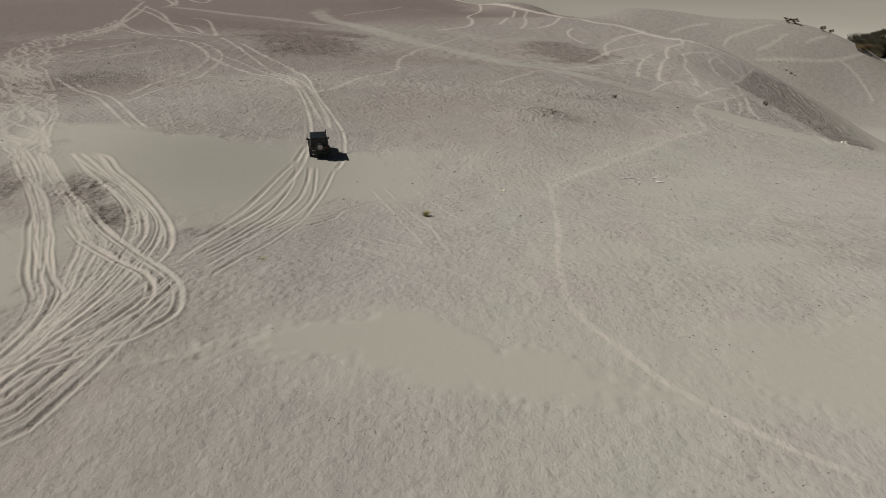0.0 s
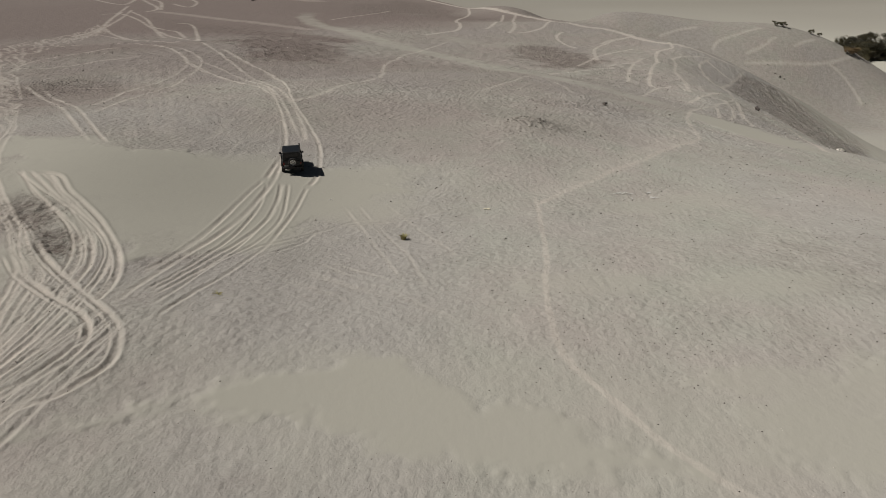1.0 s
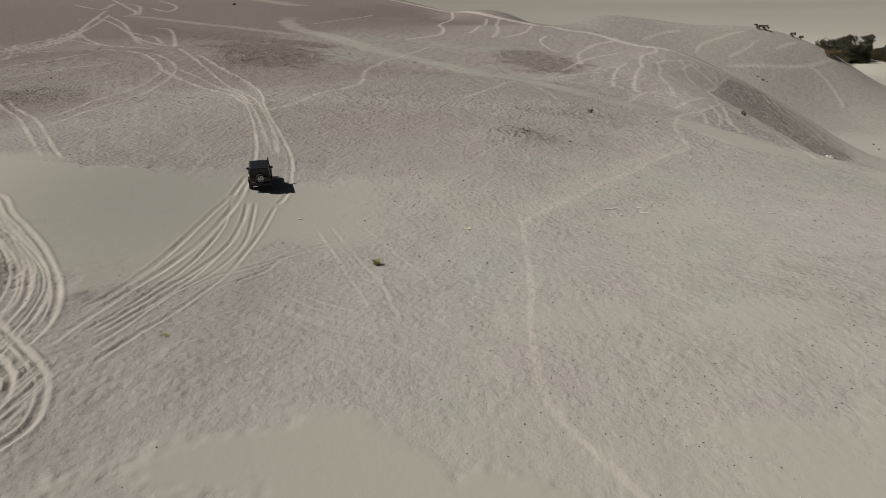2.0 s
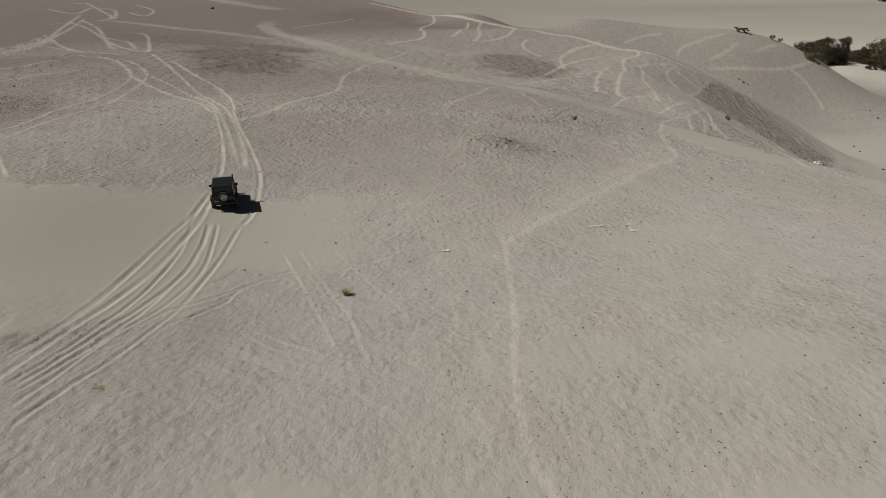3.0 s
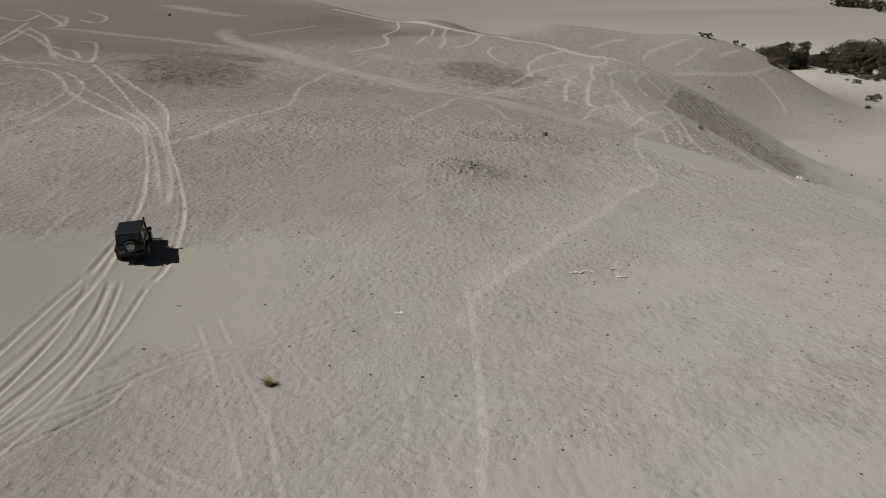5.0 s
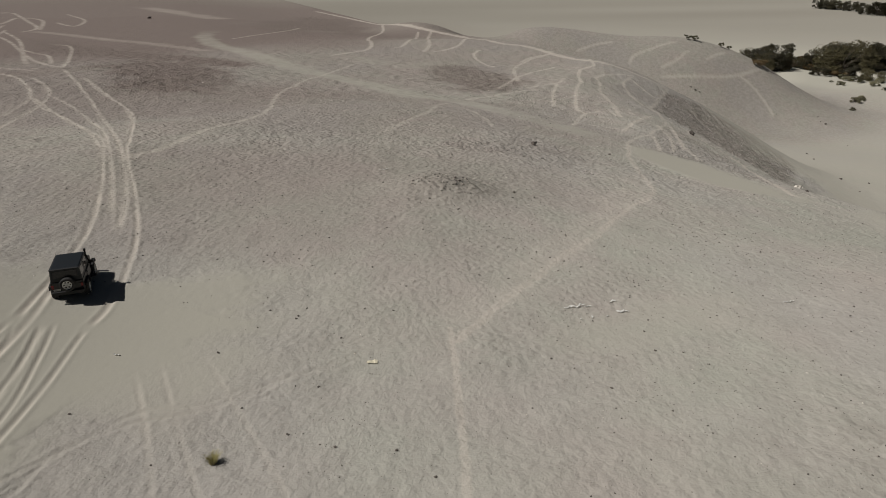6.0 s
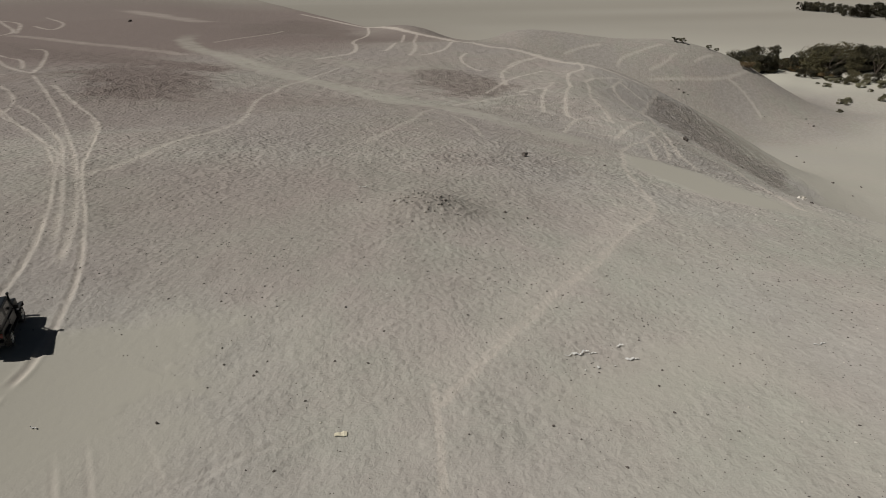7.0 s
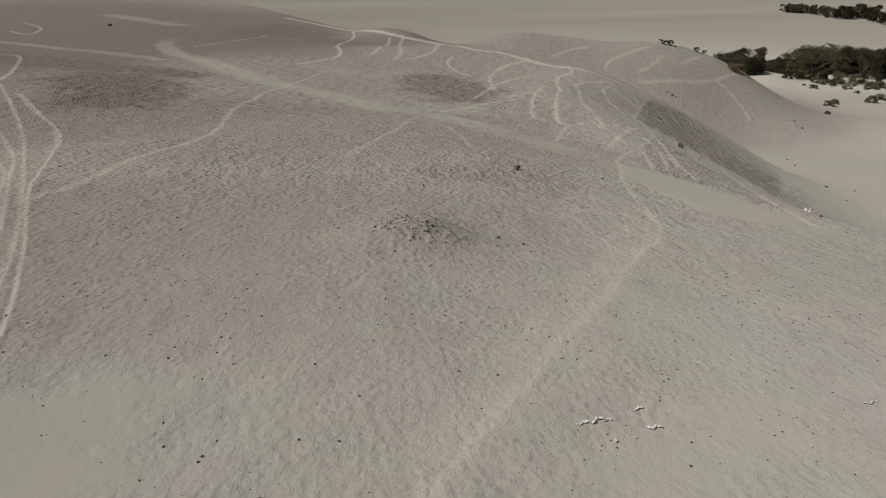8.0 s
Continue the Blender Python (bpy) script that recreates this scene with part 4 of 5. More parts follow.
def off_road_car(x, y, turn):
    car = base("off_road_car", x, y, turn)
    tagged(car, "black off-road car with hardtop and rear spare wheel", "car")
    part("body", block((1.58, 2.45, 0.56), (0, -0.62, 0.83), 0.05, (0.985, 0.99)), M_PAINT, car)
    part("bonnet", block((1.36, 1.22, 0.5), (0, 1.2, 0.84), 0.06, (0.94, 0.97), -0.02), M_PAINT, car)
    part("chassis", block((1.0, 3.6, 0.2), (0, -0.02, 0.5), 0.03), M_TRIM, car)
    top = part("hardtop", block((1.5, 2.3, 0.72), (0, -0.66, 1.46), 0.07, (0.9, 0.95), 0.0, 3), M_TOP, car, "black hardtop cabin")
    part("roof_lip", block((1.38, 0.1, 0.04), (0, -1.78, 1.79), 0.012), M_TRIM, top)
    for s in (-1, 1):
        part("gutter", block((0.03, 2.1, 0.03), (s * 0.695, -0.66, 1.775), 0.008), M_TRIM, top)
    lean = math.degrees(math.atan2(0.075, 0.72))
    for s in (-1, 1):
        for yy, ly in ((-1.32, 0.78), (-0.18, 0.86)):
            g = part("side_window", block((0.016, ly, 0.4), (0, 0, 0), 0.006), M_GLASS, car)
            g.matrix_basis = pose(s * 0.712, yy, 1.50, 0, -s * lean, 0)
        d = part("door", block((0.03, 0.92, 0.5), (s * 0.79, -0.18, 0.86), 0.02), M_PAINT, car)
        part("door_handle", block((0.03, 0.12, 0.03), (s * 0.815, -0.52, 1.0), 0.008), M_TRIM, d)
        m = part("mirror", block((0.2, 0.1, 0.17), (s * 0.93, 0.42, 1.2), 0.03), M_TRIM, car)
        part("mirror_arm", block((0.14, 0.035, 0.035), (s * 0.79, 0.43, 1.12), 0.008), M_TRIM, m)
        for yy, ln in ((-1.2, 0.98), (1.22, 1.02)):
            f = block((0.2, ln, 0.06), (s * 0.82, yy, 0.86), 0.02, (1, 0.62))
            part("fender", f, M_TRIM, car)
            for e in (-1, 1):
                part("fender_flap", block((0.19, 0.05, 0.22), (s * 0.82, yy + e * ln * 0.47, 0.76), 0.015), M_TRIM, car)
            wheel("wheel", car, s * 0.76, yy, 0.39, s)
        lamp = part("tail_lamp", block((0.12, 0.05, 0.2), (s * 0.68, -1.865, 0.86), 0.015), M_LAMP_RED, car, "red tail lamp")
        part("lamp_housing", block((0.15, 0.03, 0.24), (s * 0.68, -1.848, 0.86), 0.012), M_TRIM, lamp)
        part("headlamp", turned([(0, 0.001), (0.05, 0.05), (0.03, 0.1), (-0.05, 0.11)], 20, "Y", (s * 0.47, 1.82, 0.88)), M_LAMP_CLEAR, car, "round clear headlamp")
        part("side_step", block((0.14, 1.3, 0.05), (s * 0.8, 0.0, 0.47), 0.015), M_TRIM, car)
    part("windscreen", block((1.3, 0.02, 0.5), (0, 0, 0), 0.008), M_GLASS, car).matrix_basis = pose(0, 0.46, 1.44, 7, 0, 0)
    part("rear_window", block((1.12, 0.016, 0.36), (0, 0, 0), 0.006), M_GLASS, car).matrix_basis = pose(0, -1.786, 1.52, -5, 0, 0)
    gate = part("tailgate", block((1.3, 0.04, 0.5), (0, -1.85, 0.84), 0.015), M_PAINT, car)
    part("hinge", block((0.1, 0.04, 0.06), (0.58, -1.875, 0.95), 0.008), M_TRIM, gate)
    part("hinge", block((0.1, 0.04, 0.06), (0.58, -1.875, 0.72), 0.008), M_TRIM, gate)
    part("spare_bracket", block((0.2, 0.12, 0.2), (0.05, -1.9, 1.0), 0.02), M_TRIM, gate)
    wheel("spare_wheel", car, 0.05, -2.05, 1.02, -1, 0.37, 0.24, "Y")
    part("rear_bumper", block((1.5, 0.16, 0.17), (0, -1.98, 0.55), 0.03), M_TRIM, car)
    part("number_plate", block((0.34, 0.015, 0.12), (-0.5, -1.882, 0.7), 0.004), M_PLATE, car)
    fb = part("front_bumper", block((1.6, 0.16, 0.17), (0, 1.98, 0.58), 0.03), M_TRIM, car)
    part("winch", block((0.5, 0.16, 0.12), (0, 1.96, 0.72), 0.03), M_TRIM, fb)
    grille = part("grille", block((1.24, 0.05, 0.4), (0, 1.8, 0.86), 0.02), M_PAINT, car)
    for k in range(7):
        part("grille_slot", block((0.055, 0.02, 0.28), (-0.24 + 0.08 * k, 1.83, 0.88), 0.006), M_TRIM, grille)
    sn = part("snorkel", pipe([(0.76, 0.72, 0.98), (0.78, 0.62, 1.1), (0.77, 0.5, 1.3), (0.73, 0.4, 1.62), (0.72, 0.38, 1.86)], 0.042, 10), M_TRIM, car, "black snorkel on the pillar")
    part("snorkel_head", block((0.1, 0.16, 0.12), (0.72, 0.41, 1.92), 0.025), M_TRIM, sn)
    part("aerial", pipe([(-0.72, 0.62, 1.08), (-0.74, 0.6, 1.9)], 0.008, 5, 0.004), M_TRIM, car)
    return car


off_road_car(-11.3, 56.2, 13.0)

# ---- trees and scrub of the valley ----
M_BARK = material("grey_bark", (0.10, 0.08, 0.06), 0.9, 0, 0.35, 2, bump=0.4)
M_LEAF = material("dark_green_leaves", (0.040, 0.035, 0.016), 0.8, 0, 0.55, 0.6)
M_LEAF_OLIVE = material("olive_leaves", (0.070, 0.060, 0.026), 0.8, 0, 0.5, 0.8)
M_DRY = material("dry_scrub", (0.15, 0.10, 0.042), 0.85, 0, 0.4, 1.0)
M_SCRUB = material("grey_green_scrub", (0.17, 0.16, 0.095), 0.85, 0, 0.45, 1.2)


def leaves(rng, spots, count, size, flat=0.7):
    """Many small bent leaf sprays round the given spots (place, radius)."""
    bm = bmesh.new()
    for _ in range(count):
        c, r = spots[rng.randrange(len(spots))]
        d = Vector((rng.gauss(0, 1), rng.gauss(0, 1), rng.gauss(0, flat)))
        d = d.normalized() * r * (0.35 + 0.65 * rng.random() ** 0.5)
        d.z *= flat
        p = c + d
        s = size * (0.6 + rng.random())
        u = Vector((rng.gauss(0, 1), rng.gauss(0, 1), rng.gauss(0, 0.6))).normalized()
        v = u.orthogonal().normalized()
        w = u.cross(v)
        bend = w * s * 0.25
        q = [bm.verts.new(p - u * s * 0.5 - v * s * 0.4), bm.verts.new(p + bend - v * s * 0.15), bm.verts.new(p + u * s * 0.5 + v * s * 0.1), bm.verts.new(p + bend * 0.4 + v * s * 0.55)]
        bm.faces.new(q[:3])
        bm.faces.new((q[0], q[2], q[3]))
    return bm


def tree(seed, high, spread, mat, count=1500, size=1.0, lift=0.3):
    """A many-stemmed desert tree: forked trunk, limbs, an uneven crown of small sprays."""
    rng = random.Random(seed)
    t = new("tree")
    t.empty_display_size = 1.0
    wood = bmesh.new()
    spots = []
    for k in range(rng.randint(5, 6)):
        a = (k + rng.random()) * 1.15
        out = spread * (0.25 + 0.3 * rng.random())
        z = high * (0.45 + 0.25 * rng.random())
        tip = Vector((math.cos(a) * out, math.sin(a) * out, z))
        mid = Vector((tip.x * 0.35 + rng.gauss(0, 0.3), tip.y * 0.35 + rng.gauss(0, 0.3), z * 0.5))
        foot = Vector((math.cos(a) * 0.25, math.sin(a) * 0.25, -0.4))
        add_pipe(wood, [foot, mid, tip], high * 0.022, 7, high * 0.010)
        for _ in range(rng.randint(3, 4)):
            b = a + rng.gauss(0, 0.9)
            e = tip + Vector((math.cos(b) * spread * 0.3, math.sin(b) * spread * 0.3, high * rng.uniform(-0.15, 0.25)))
            add_pipe(wood, [mid.lerp(tip, rng.uniform(0.3, 0.9)), tip.lerp(e, 0.5) + Vector((0, 0, high * 0.03)), e], high * 0.009, 5, high * 0.003)
            spots.append((e, spread * rng.uniform(0.16, 0.3)))
            low = e.copy()
            low.z = high * rng.uniform(lift, lift + 0.25)
            spots.append((low, spread * rng.uniform(0.14, 0.26)))
        spots.append((tip + Vector((0, 0, high * 0.1)), spread * rng.uniform(0.2, 0.3)))
    part("trunk", wood, M_BARK, t)
    part("crown", leaves(rng, spots, count, size), mat, t)
    return t


def shrub(name, seed, wide, high, mats, count=420, size=0.5):
    """A low bush: short woody stems and sprays down to the ground."""
    rng = random.Random(seed)
    t = new(name)
    t.empty_display_size = 0.5
    wood = bmesh.new()
    spots = []
    for k in range(11):
        a = rng.random() * 6.28
        o = wide * 0.45 * rng.random() ** 0.5
        e = Vector((math.cos(a) * o, math.sin(a) * o, high * rng.uniform(0.25, 0.75)))
        add_pipe(wood, [(0.06 * math.cos(a) * wide, 0.06 * math.sin(a) * wide, -0.1), e * 0.6, e], wide * 0.012, 5, wide * 0.004)
        spots.append((e, wide * rng.uniform(0.1, 0.2)))
    part("stems", wood, M_BARK, t)
    part("foliage", leaves(rng, spots, count, size, 0.75), mats, t)
    return t


def plant(first, rows, label, category, group):
    """Stand copies of a plant at rows of x, y, turn, size."""
    for k, (x, y, turn, s) in enumerate(rows):
        ob = first if k == 0 else copy_thing(first, Matrix())
        ob.matrix_basis = pose(x, y, level(x, y) - 0.1, 0, 0, turn) @ Matrix.Diagonal((s, s, s * (0.94 + 0.12 * ((k * 7) % 5) / 4), 1))
        tagged(ob, label, category, group)


plant(tree(11, 19, 18, M_LEAF, 6000, 0.8, 0.12), [
    (303.6, 507, 121, 0.45), (336.8, 509, 66, 0.9), (369, 497.8, 242, 0.72), (396.6, 488.2, 33, 0.85), (406.1, 463.6, 240, 1.2), (433.5, 453.8, 119, 0.9),
    (365.1, 540.5, 276, 0.7), (439.7, 492.4, 203, 0.9), (354.8, 473.4, 118, 0.4), (388.8, 436, 267, 0.45),
], "dense dark green desert tree in a valley grove", "tree", "trees of the grove")
plant(tree(12, 21, 16, M_LEAF, 6000, 0.8, 0.1), [
    (318, 515.6, 303, 0.62), (341.3, 499.7, 189, 0.72), (381.1, 500.9, 320, 0.95), (399.6, 478.9, 310, 0.7), (420.9, 466.2, 132, 0.75), (433.4, 439.5, 98, 1.1),
    (400.6, 517.3, 281, 0.85), (453.3, 482.1, 327, 0.8), (368.1, 459.9, 325, 0.45),
], "dark green spreading tree in a valley grove", "tree", "trees of the grove")
plant(tree(13, 17, 20, M_LEAF_OLIVE, 6000, 0.8, 0.1), [
    (323.7, 505.9, 278, 0.8), (355.4, 508, 309, 0.5), (379.9, 482.6, 297, 1.25), (409.1, 477.1, 6, 0.8), (423.3, 456.9, 282, 1), (344.5, 542.5, 240, 0.7),
    (420.8, 509.6, 243, 0.9), (320.5, 491.1, 77, 0.42), (378.8, 447.9, 77, 0.5),
], "olive green round-crowned tree in a valley grove", "tree", "trees of the grove")
plant(tree(14, 19, 19, M_LEAF, 1800, 1.6, 0.1), [
    (762.5, 1031.7, 199, 0.75), (763.1, 1014.5, 7, 0.8), (763.7, 997.8, 343, 0.7), (772.5, 993.6, 32, 0.75), (766.1, 965.1, 81, 0.7), (760.1, 938.1, 302, 0.75),
    (738.1, 893, 21, 0.85), (731.7, 870.1, 154, 0.9), (748, 875.3, 15, 0.95), (765.7, 879.9, 137, 1), (774.1, 875.9, 242, 1), (735.8, 820, 304, 0.8),
    (716, 785, 198, 0.8), (711.3, 766.5, 218, 0.8), (706.7, 748.8, 202, 0.8),
], "distant dark tree beyond the sand plain", "tree", "far trees")
plant(shrub("shrub", 21, 9.0, 4.2, M_SCRUB, 1300, 0.5), [
    (350, 453, 295, 0.35), (350.6, 444.2, 227, 0.7), (363.4, 452.4, 68, 0.8), (366.5, 446.9, 187, 1.1), (375.5, 447.8, 49, 0.7), (365.9, 430.3, 18, 0.9),
    (377.7, 438.4, 69, 0.8), (378.8, 425.5, 253, 1.2), (388.2, 426, 111, 1.2), (346.7, 386.5, 132, 1), (359.5, 393.5, 344, 1), (317.9, 388.3, 223, 0.8),
    (324.1, 390.8, 320, 0.7), (291.3, 357.4, 154, 0.5), (365.8, 488.1, 215, 1.3), (364.4, 460.9, 259, 0.9), (363.9, 513.5, 197, 1.2), (365.5, 502.8, 293, 1),
    (359, 412.7, 179, 0.5), (387, 412.3, 273, 1.1), (357.5, 376.1, 299, 1),
], "grey-green scrub on a pale sand hummock", "shrub", "shrubs on the valley sand")
plant(shrub("dry_shrub", 22, 11.0, 4.0, M_DRY, 1300, 0.6), [
    (378.8, 525.9, 208, 1.2), (372.5, 512.6, 299, 1.1), (382.2, 513.9, 118, 1.3), (380.1, 499.4, 172, 1.3), (358.5, 531.3, 349, 1.1), (362.1, 522, 14, 1),
    (364.5, 510.7, 143, 0.9), (366.9, 499.8, 310, 1), (369.3, 491.5, 343, 1.1), (369.2, 479.6, 356, 1.3), (369, 470.4, 83, 1.1), (236.9, 372.6, 357, 0.8),
], "ochre dry brush at the edge of the grove", "shrub", "dry brush")
plant(shrub("ridge_shrub", 23, 5.5, 5.0, M_SCRUB, 1100, 0.4), [
    (200.2, 389.6, 167, 0.8), (204.3, 388.5, 277, 0.85), (219.2, 384.6, 292, 0.7), (224.1, 384.2, 291, 0.6),
], "olive bush on the rim of the hill", "shrub", "bushes on the rim")



# ---- stones, litter and a tuft on the dune ----
M_STONE = material("dark_desert_stone", (0.11, 0.093, 0.08), 0.9, 0, 0.45, 5, bump=0.5)
M_STONE_GREY = material("grey_desert_stone", (0.33, 0.30, 0.262), 0.9, 0, 0.4, 5, bump=0.5)
M_STONE_PALE = material("pale_stone", (0.52, 0.49, 0.43), 0.85, 0, 0.2, 4, bump=0.4)
M_CLOTH = material("white_scrap", (0.66, 0.65, 0.62), 0.8, 0, 0.12, 9, bump=0.2)
M_CARD = material("yellowed_cardboard", (0.62, 0.57, 0.43), 0.85, 0, 0.12, 9, bump=0.15)
M_BLADE = material("dry_yellow_grass", (0.40, 0.36, 0.15), 0.8, 0, 0.3, 20)
M_TWIG = material("dead_twigs", (0.07, 0.055, 0.04), 0.9, 0, 0.3, 20)


def rock_mesh(rng, sub=2, flat=0.7):
    bm = bmesh.new()
    bmesh.ops.create_icosphere(bm, subdivisions=sub, radius=0.5)
    off = Vector((rng.random() * 50, rng.random() * 50, rng.random() * 50))
    for v in bm.verts:
        k = 1 + 0.95 * noise.noise(v.co * 1.7 + off) + 0.55 * noise.noise(v.co * 4.1 + off)
        v.co = Vector((v.co.x * k * 1.1, v.co.y * k, v.co.z * k * flat))
    return bm


def rock(name, x, y, size, label, seed, mat=None, flat=0.7, sink=0.18):
    rng = random.Random(seed)
    ob = part(name, rock_mesh(rng, 2, flat), mat or M_STONE)
    ob.matrix_basis = pose(x, y, level(x, y) + size * flat * (0.5 - sink), rng.uniform(-12, 12), rng.uniform(-12, 12), rng.uniform(0, 360)) @ Matrix.Scale(size, 4)
    return tagged(ob, label, "rock")


rock("boulder", 25.2, 94.3, 0.67, "dark boulder with a sunlit face on the gravel", 1, flat=0.8)
rock("boulder", 70.6, 139.3, 0.94, "upright dark boulder on the spur", 2, flat=1)
rock("boulder", 60.5, 93.5, 0.98, "flat pale boulder at the foot of the spur", 3, M_STONE_PALE, flat=0.5)
rock("stone", 58.2, 89, 0.33, "dark stone beside the pale boulder", 4)
rock("stone", 34.4, 93.2, 0.28, "dark stone beside the path", 5)
rock("stone", 252.4, 335.1, 0.82, "dark stone on the valley slope", 6)
rock("stone", 252.4, 328.1, 1.04, "dark stone on the valley slope", 7)
rock("stone", 251.1, 330.6, 0.58, "dark stone on the valley slope", 8)
rock("stone", 187.5, 254.6, 0.7, "dark stone on the valley slope", 9)
rock("stone", 178.5, 238.9, 0.58, "dark stone on the valley slope", 10)
rock("stone", 151, 191.3, 0.74, "dark stone on the valley slope", 11)
rock("stone", 160, 190.2, 0.55, "dark stone on the valley slope", 12)
rock("stone", 145.3, 176.8, 0.38, "dark stone on the valley slope", 13)
rock("stone", 42.1, 63.8, 0.1, "dark stone on the valley slope", 14)
rock("stone", 230.1, 338.6, 0.57, "dark stone on the valley slope", 15)
rock("stone", 189.5, 353.6, 1.11, "dark stone on the valley slope", 16)
rock("stone", 187.7, 355.6, 0.89, "dark stone on the valley slope", 17)
rock("stone", 191.6, 352.4, 0.78, "dark stone on the valley slope", 18)
rock("stone", 185.3, 361, 0.56, "dark stone on the valley slope", 19)
rock("stone", 235.7, 290, 0.52, "dark stone on the valley slope", 20)
rock("stone", -2.5, 49, 0.11, "single dark stone on the gravel", 21)
rock("stone", 2.3, 45.4, 0.1, "single dark stone on the gravel", 22)
rock("stone", 12.9, 46.5, 0.1, "single dark stone on the gravel", 23)
rock("stone", -0.5, 52.7, 0.1, "single dark stone on the gravel", 24)
rock("stone", 1, 51.9, 0.1, "single dark stone on the gravel", 25)
rock("stone", 3.2, 49.5, 0.1, "single dark stone on the gravel", 26)
rock("stone", 4.4, 52.2, 0.1, "single dark stone on the gravel", 27)
rock("stone", 5.9, 51.9, 0.1, "single dark stone on the gravel", 28)
rock("stone", -7.5, 44.9, 0.1, "single dark stone on the gravel", 29)
rock("stone", 1.3, 42.3, 0.1, "single dark stone on the gravel", 30)
rock("stone", 3.1, 41.1, 0.1, "single dark stone on the gravel", 31)
rock("stone", 18.1, 46.7, 0.1, "single dark stone on the gravel", 32)
rock("stone", 18.5, 48.8, 0.1, "single dark stone on the gravel", 33)
rock("stone", 14.7, 43.7, 0.1, "single dark stone on the gravel", 34)
rock("stone", 13, 55.6, 0.1, "single dark stone on the gravel", 35)
rock("stone", 11.3, 55.9, 0.1, "single dark stone on the gravel", 36)
rock("stone", 18.1, 57.2, 0.11, "single dark stone on the gravel", 37)
rock("stone", 17.3, 71.8, 0.22, "single dark stone on the gravel", 38)
rock("stone", 18.8, 70.8, 0.17, "single dark stone on the gravel", 39)
rock("stone", 14.1, 85.4, 0.18, "single dark stone on the gravel", 40)
rock("stone", 6.5, 38.8, 0.1, "single dark stone on the gravel", 41)
rock("stone", 5.3, 40.5, 0.1, "single dark stone on the gravel", 42)
rock("stone", 9.8, 68.6, 0.14, "single dark stone on the gravel", 43)
rock("stone", 11.7, 66.6, 0.12, "single dark stone on the gravel", 44)
rock("stone", 11.1, 70, 0.13, "single dark stone on the gravel", 45)
rock("stone", 13.2, 69.5, 0.11, "single dark stone on the gravel", 46)
rock("stone", 9, 67.7, 0.1, "single dark stone on the gravel", 47)
rock("stone", 10.9, 65.2, 0.1, "single dark stone on the gravel", 48)
rock("stone", 16.8, 70.2, 0.11, "single dark stone on the gravel", 49)
rock("stone", 19, 69.6, 0.13, "single dark stone on the gravel", 50)
rock("stone", 15.8, 59.5, 0.1, "single dark stone on the gravel", 51)
rock("stone", 5, 56.9, 0.1, "single dark stone on the gravel", 53)
rock("stone", 1.3, 64.8, 0.1, "single dark stone on the gravel", 54)
rock("stone", 6.2, 63, 0.1, "single dark stone on the gravel", 55)
rock("stone", 0.9, 51.6, 0.1, "single dark stone on the gravel", 56)
rock("boulder", -125.2, 481.9, 2.24, "dark boulder on the far dune top", 57)
rock("stone", -65.1, 127.2, 0.39, "single dark stone on the gravel", 58)
rock("stone", -30.1, 84.5, 0.2, "single dark stone on the gravel", 59)

# rough stones heaped on the low mound
mound = random.Random(17)
for k in range(60):
    a, o = mound.random() * 6.28, 2.7 * mound.random() ** 0.6
    rock("stone", 11.2 + o * math.cos(a), 72.3 + o * math.sin(a), mound.uniform(0.08, 0.2), "rough grey-brown stone on a low mound", 200 + k, M_STONE_GREY if k % 5 else M_STONE)

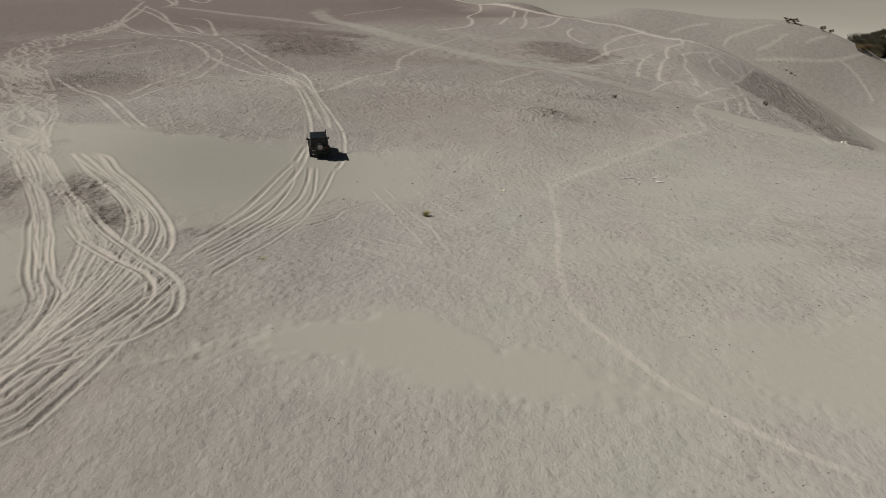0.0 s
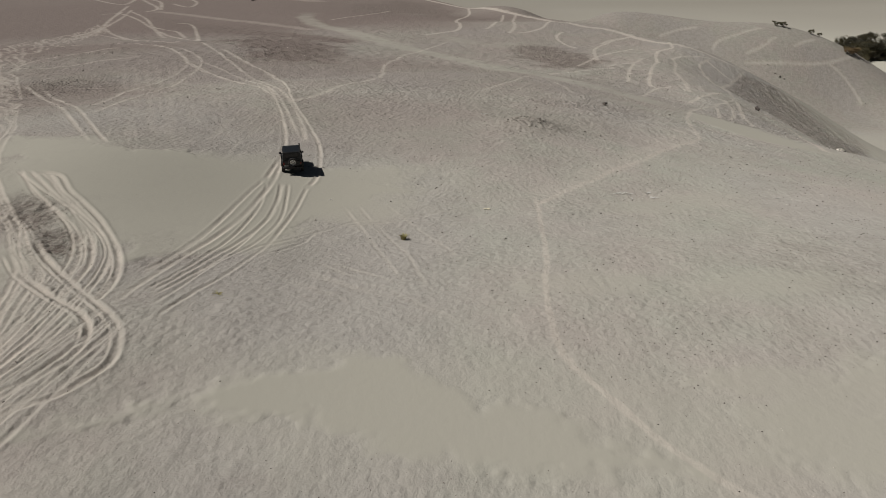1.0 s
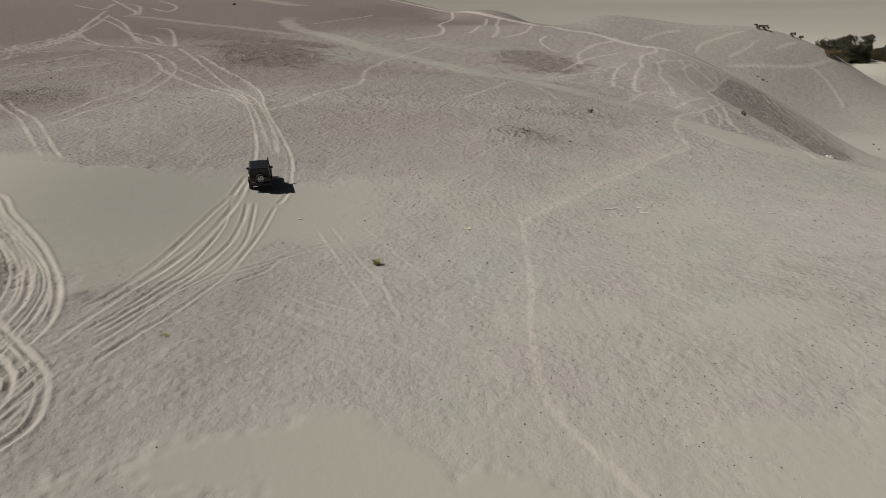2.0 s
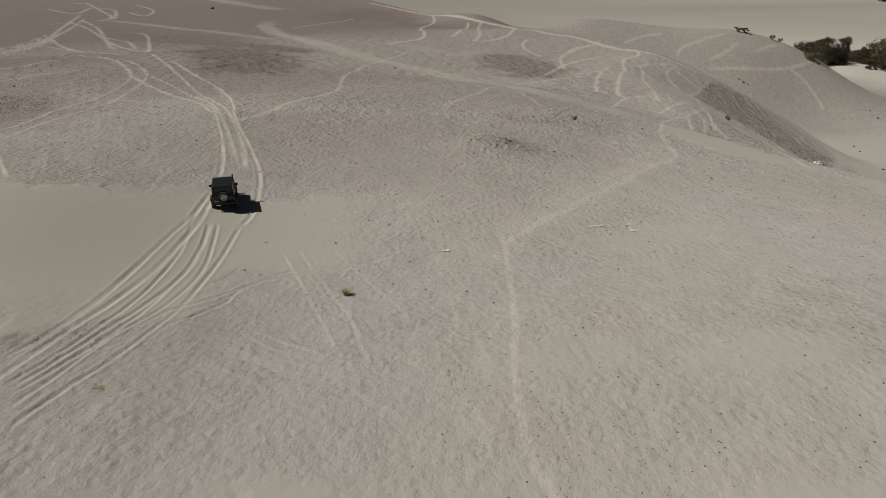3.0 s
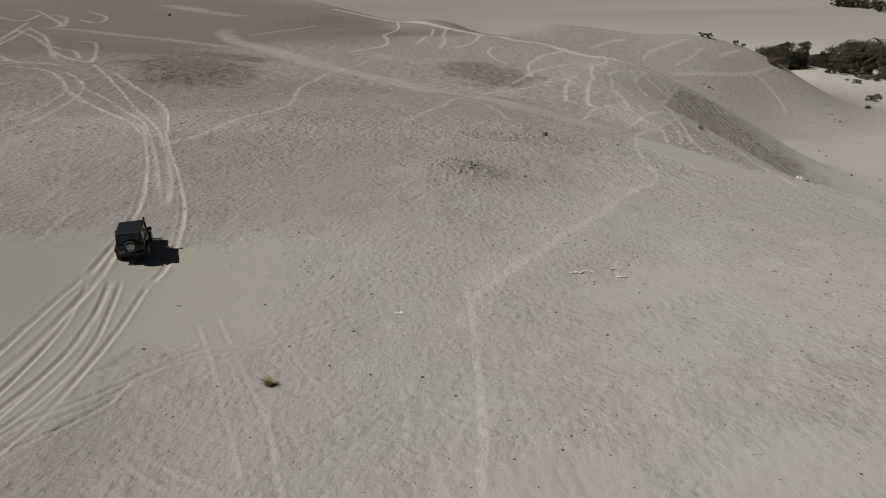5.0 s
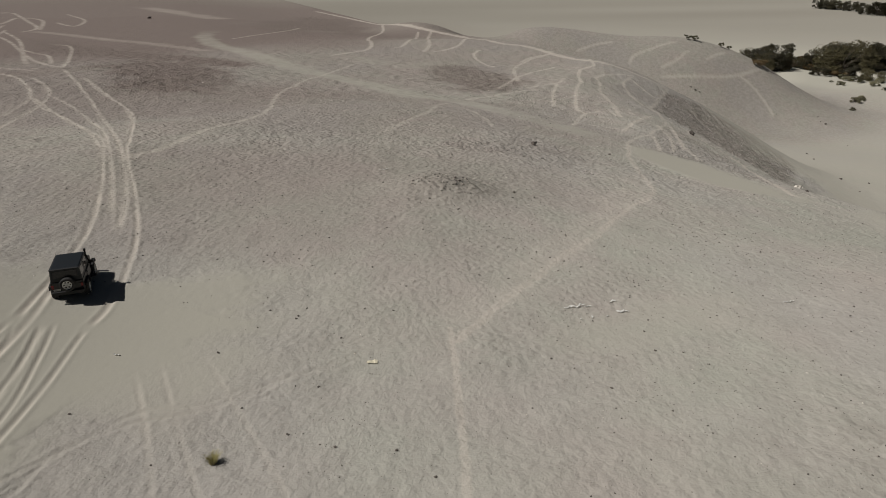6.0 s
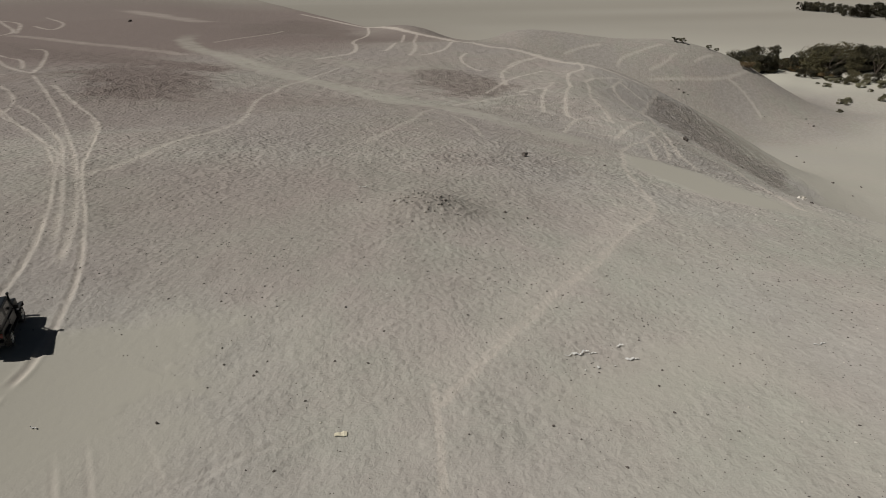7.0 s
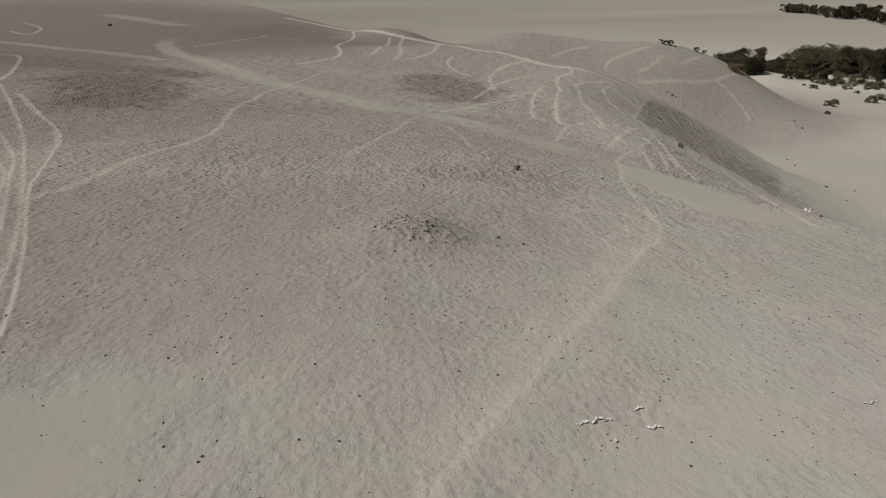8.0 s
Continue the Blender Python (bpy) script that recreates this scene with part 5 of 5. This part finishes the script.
# loose pebbles, more of them on the stony patches
def pebbles(name, count, mat, seed, label):
    rng = np.random.RandomState(seed)
    forms = []
    r2 = random.Random(seed)
    for _ in range(6):
        bm = bmesh.new()
        bmesh.ops.create_cone(bm, cap_ends=False, segments=5, radius1=0.5, radius2=0.32, depth=0.4)
        low = [v for v in bm.verts if v.co.z > 0]
        crown = bm.verts.new((0.05, 0, 0.34))
        rim_ = sorted(low, key=lambda v: math.atan2(v.co.y, v.co.x))
        for a, b in zip(rim_, rim_[1:] + rim_[:1]):
            bm.faces.new((a, b, crown))
        bmesh.ops.triangulate(bm, faces=bm.faces[:])
        for v in bm.verts:
            v.co *= 1 + r2.uniform(-0.3, 0.3)
        bm.verts.index_update()
        forms.append((np.array([v.co[:] for v in bm.verts]), np.array([[v.index for v in f.verts] for f in bm.faces])))
        bm.free()
    tries = count * 6
    a = rng.uniform(radians(-40), radians(47), tries)
    r = 13 * np.exp(rng.rand(tries) * math.log(175 / 13))
    x, y = r * np.sin(a), CY + r * np.cos(a)
    i = np.clip(np.searchsorted(REACH, r), 0, len(REACH) - 1)
    j = np.clip(np.searchsorted(TURN[:N], a), 0, N - 1)
    want = (0.10 + 0.5 * sstep((vnoise(x, y, 5.0, seed) - 0.35) / 0.4) + 1.6 * dark[i, j] + 0.35 * sstep((x - 5) / 20)) * (1 - 0.995 * fine[i, j]) * (1 - 0.8 * np.clip(trace[i, j], 0, 1)) * (0.25 + 0.75 * sstep((y + 0.8 * x - 18) / 14))
    keep = np.flatnonzero(rng.rand(tries) < want * 0.62 * (0.45 + 1.1 * sstep((y - 35) / 30)))[:count]
    verts, faces, n = [], [], 0
    for k in keep:
        v, f = forms[int(rng.randint(6))]
        s = min(0.09, 0.025 * math.exp(rng.randn() * 0.65)) * (0.42 + 0.015 * r[k])
        t = rng.rand() * 6.28
        c, q = math.cos(t), math.sin(t)
        p = v * (s * rng.uniform(0.8, 1.5), s, s * rng.uniform(0.6, 1.1))
        verts.append(np.stack([p[:, 0] * c - p[:, 1] * q + x[k], p[:, 0] * q + p[:, 1] * c + y[k], p[:, 2] + GZ[i[k], j[k]] + s * 0.15], -1))
        faces.append(f + n)
        n += len(v)
    me = bpy.data.meshes.new(name)
    me.from_pydata(np.vstack(verts).tolist(), [], np.vstack(faces).tolist())
    me.materials.append(mat)
    return tagged(new(name, me), label, "pebbles", kind="stuff")


pebbles("pebbles", 30000, M_STONE, 5, "small dark pebbles strewn over the gravel")
pebbles("pale_pebbles", 3000, M_STONE_PALE, 6, "small pale pebbles strewn over the gravel")


def ribbon(points, wide, thick, rng, twist=0.5):
    """A crumpled strip along points."""
    bm = bmesh.new()
    last = None
    for k, p in enumerate(points):
        a = rng.uniform(-twist, twist)
        d = Vector(points[min(k + 1, len(points) - 1)]) - Vector(points[max(k - 1, 0)])
        side = Vector((-d.y, d.x, 0)).normalized() * wide * rng.uniform(0.6, 1.1) * 0.5
        lift = Vector((0, 0, math.sin(a) * wide * 0.5))
        p = Vector(p)
        ring = [bm.verts.new(p - side - lift), bm.verts.new(p + side + lift), bm.verts.new(p + side + lift + Vector((0, 0, thick))), bm.verts.new(p - side - lift + Vector((0, 0, thick)))]
        if last:
            for j in range(4):
                bm.faces.new((last[j], last[(j + 1) % 4], ring[(j + 1) % 4], ring[j]))
        else:
            bm.faces.new(ring[::-1])
        last = ring
    bm.faces.new(last)
    return bm


def scrap(x, y, turn, long, wide, high, seed, label="crumpled white scrap lying on the gravel"):
    rng = random.Random(seed)
    n = 9
    pts = [(long * (k / (n - 1) - 0.5), 0.12 * long * math.sin(k * 1.1 + seed), 0.02 + high * abs(math.sin(k * 1.7 + seed))) for k in range(n)]
    ob = part("scrap", ribbon(pts, wide, 0.02, rng), M_CLOTH)
    ob.matrix_basis = pose(x, y, level(x, y), 0, 0, turn)
    return tagged(ob, label, "litter", "scraps on the gravel")


scrap(16.04, 51.94, 12, 0.88, 0.096, 0.096, 1)
scrap(15.47, 51.84, 8, 0.48, 0.054, 0.03, 14)
scrap(16.67, 51.99, 10, 0.4, 0.06, 0.036, 9)
scrap(18.35, 52.65, 20, 0.4, 0.078, 0.072, 3)
scrap(18.41, 51.28, 4, 0.6, 0.096, 0.072, 15)
scrap(18.18, 51.32, -30, 0.24, 0.084, 0.06, 10)
scrap(16.41, 50.61, 80, 0.176, 0.078, 0.048, 7)
scrap(15.73, 50.48, 60, 0.096, 0.048, 0.024, 4)
scrap(17.28, 50.71, 0, 0.096, 0.048, 0.024, 1)
scrap(-7.13, 49.36, -20, 0.28, 0.054, 0.036, 14)
scrap(6.77, 78.15, 5, 0.72, 0.084, 0.072, 12)
scrap(28.27, 51.23, 5, 0.64, 0.06, 0.03, 7)


def grass_tuft(x, y, high, wide, count, seed):
    rng = random.Random(seed)
    t = base("grass_tuft", x, y)
    tagged(t, "small yellow-green dry grass tuft on bare sand", "grass")
    for name, mat, n, hh in (("blades", M_BLADE, count, 1.0), ("dead_stems", M_TWIG, count // 4, 0.6)):
        bm = bmesh.new()
        for _ in range(n):
            a, o = rng.random() * 6.28, wide * 0.28 * rng.random()
            lean = rng.uniform(0.1, 0.9) * wide
            foot = Vector((math.cos(a) * o, math.sin(a) * o, -0.03))
            mid = foot + Vector((math.cos(a) * lean * 0.3, math.sin(a) * lean * 0.3, high * hh * rng.uniform(0.5, 0.7)))
            tip = foot + Vector((math.cos(a) * lean * 0.8, math.sin(a) * lean * 0.8, high * hh * rng.uniform(0.75, 1.1)))
            add_pipe(bm, [foot, mid, tip], 0.009, 3, 0.002)
        part(name, bm, mat, t)
    return t


grass_tuft(-1.19, 41.04, 0.42, 0.42, 150, 3)
grass_tuft(-9.97, 31.49, 0.12, 0.4, 40, 4)
sheet = part("cardboard_sheet", ribbon([(-0.24, 0, 0.03), (-0.1, 0, 0.045), (0.0, 0.0, 0.03), (0.12, 0, 0.05), (0.24, 0, 0.035)], 0.3, 0.015, random.Random(4), 0.12), M_CARD)
sheet.matrix_basis = pose(4.64, 47.09, level(4.64, 47.09), 0, 0, -4)
tagged(sheet, "yellowed flat piece of cardboard lying on gravel", "litter")
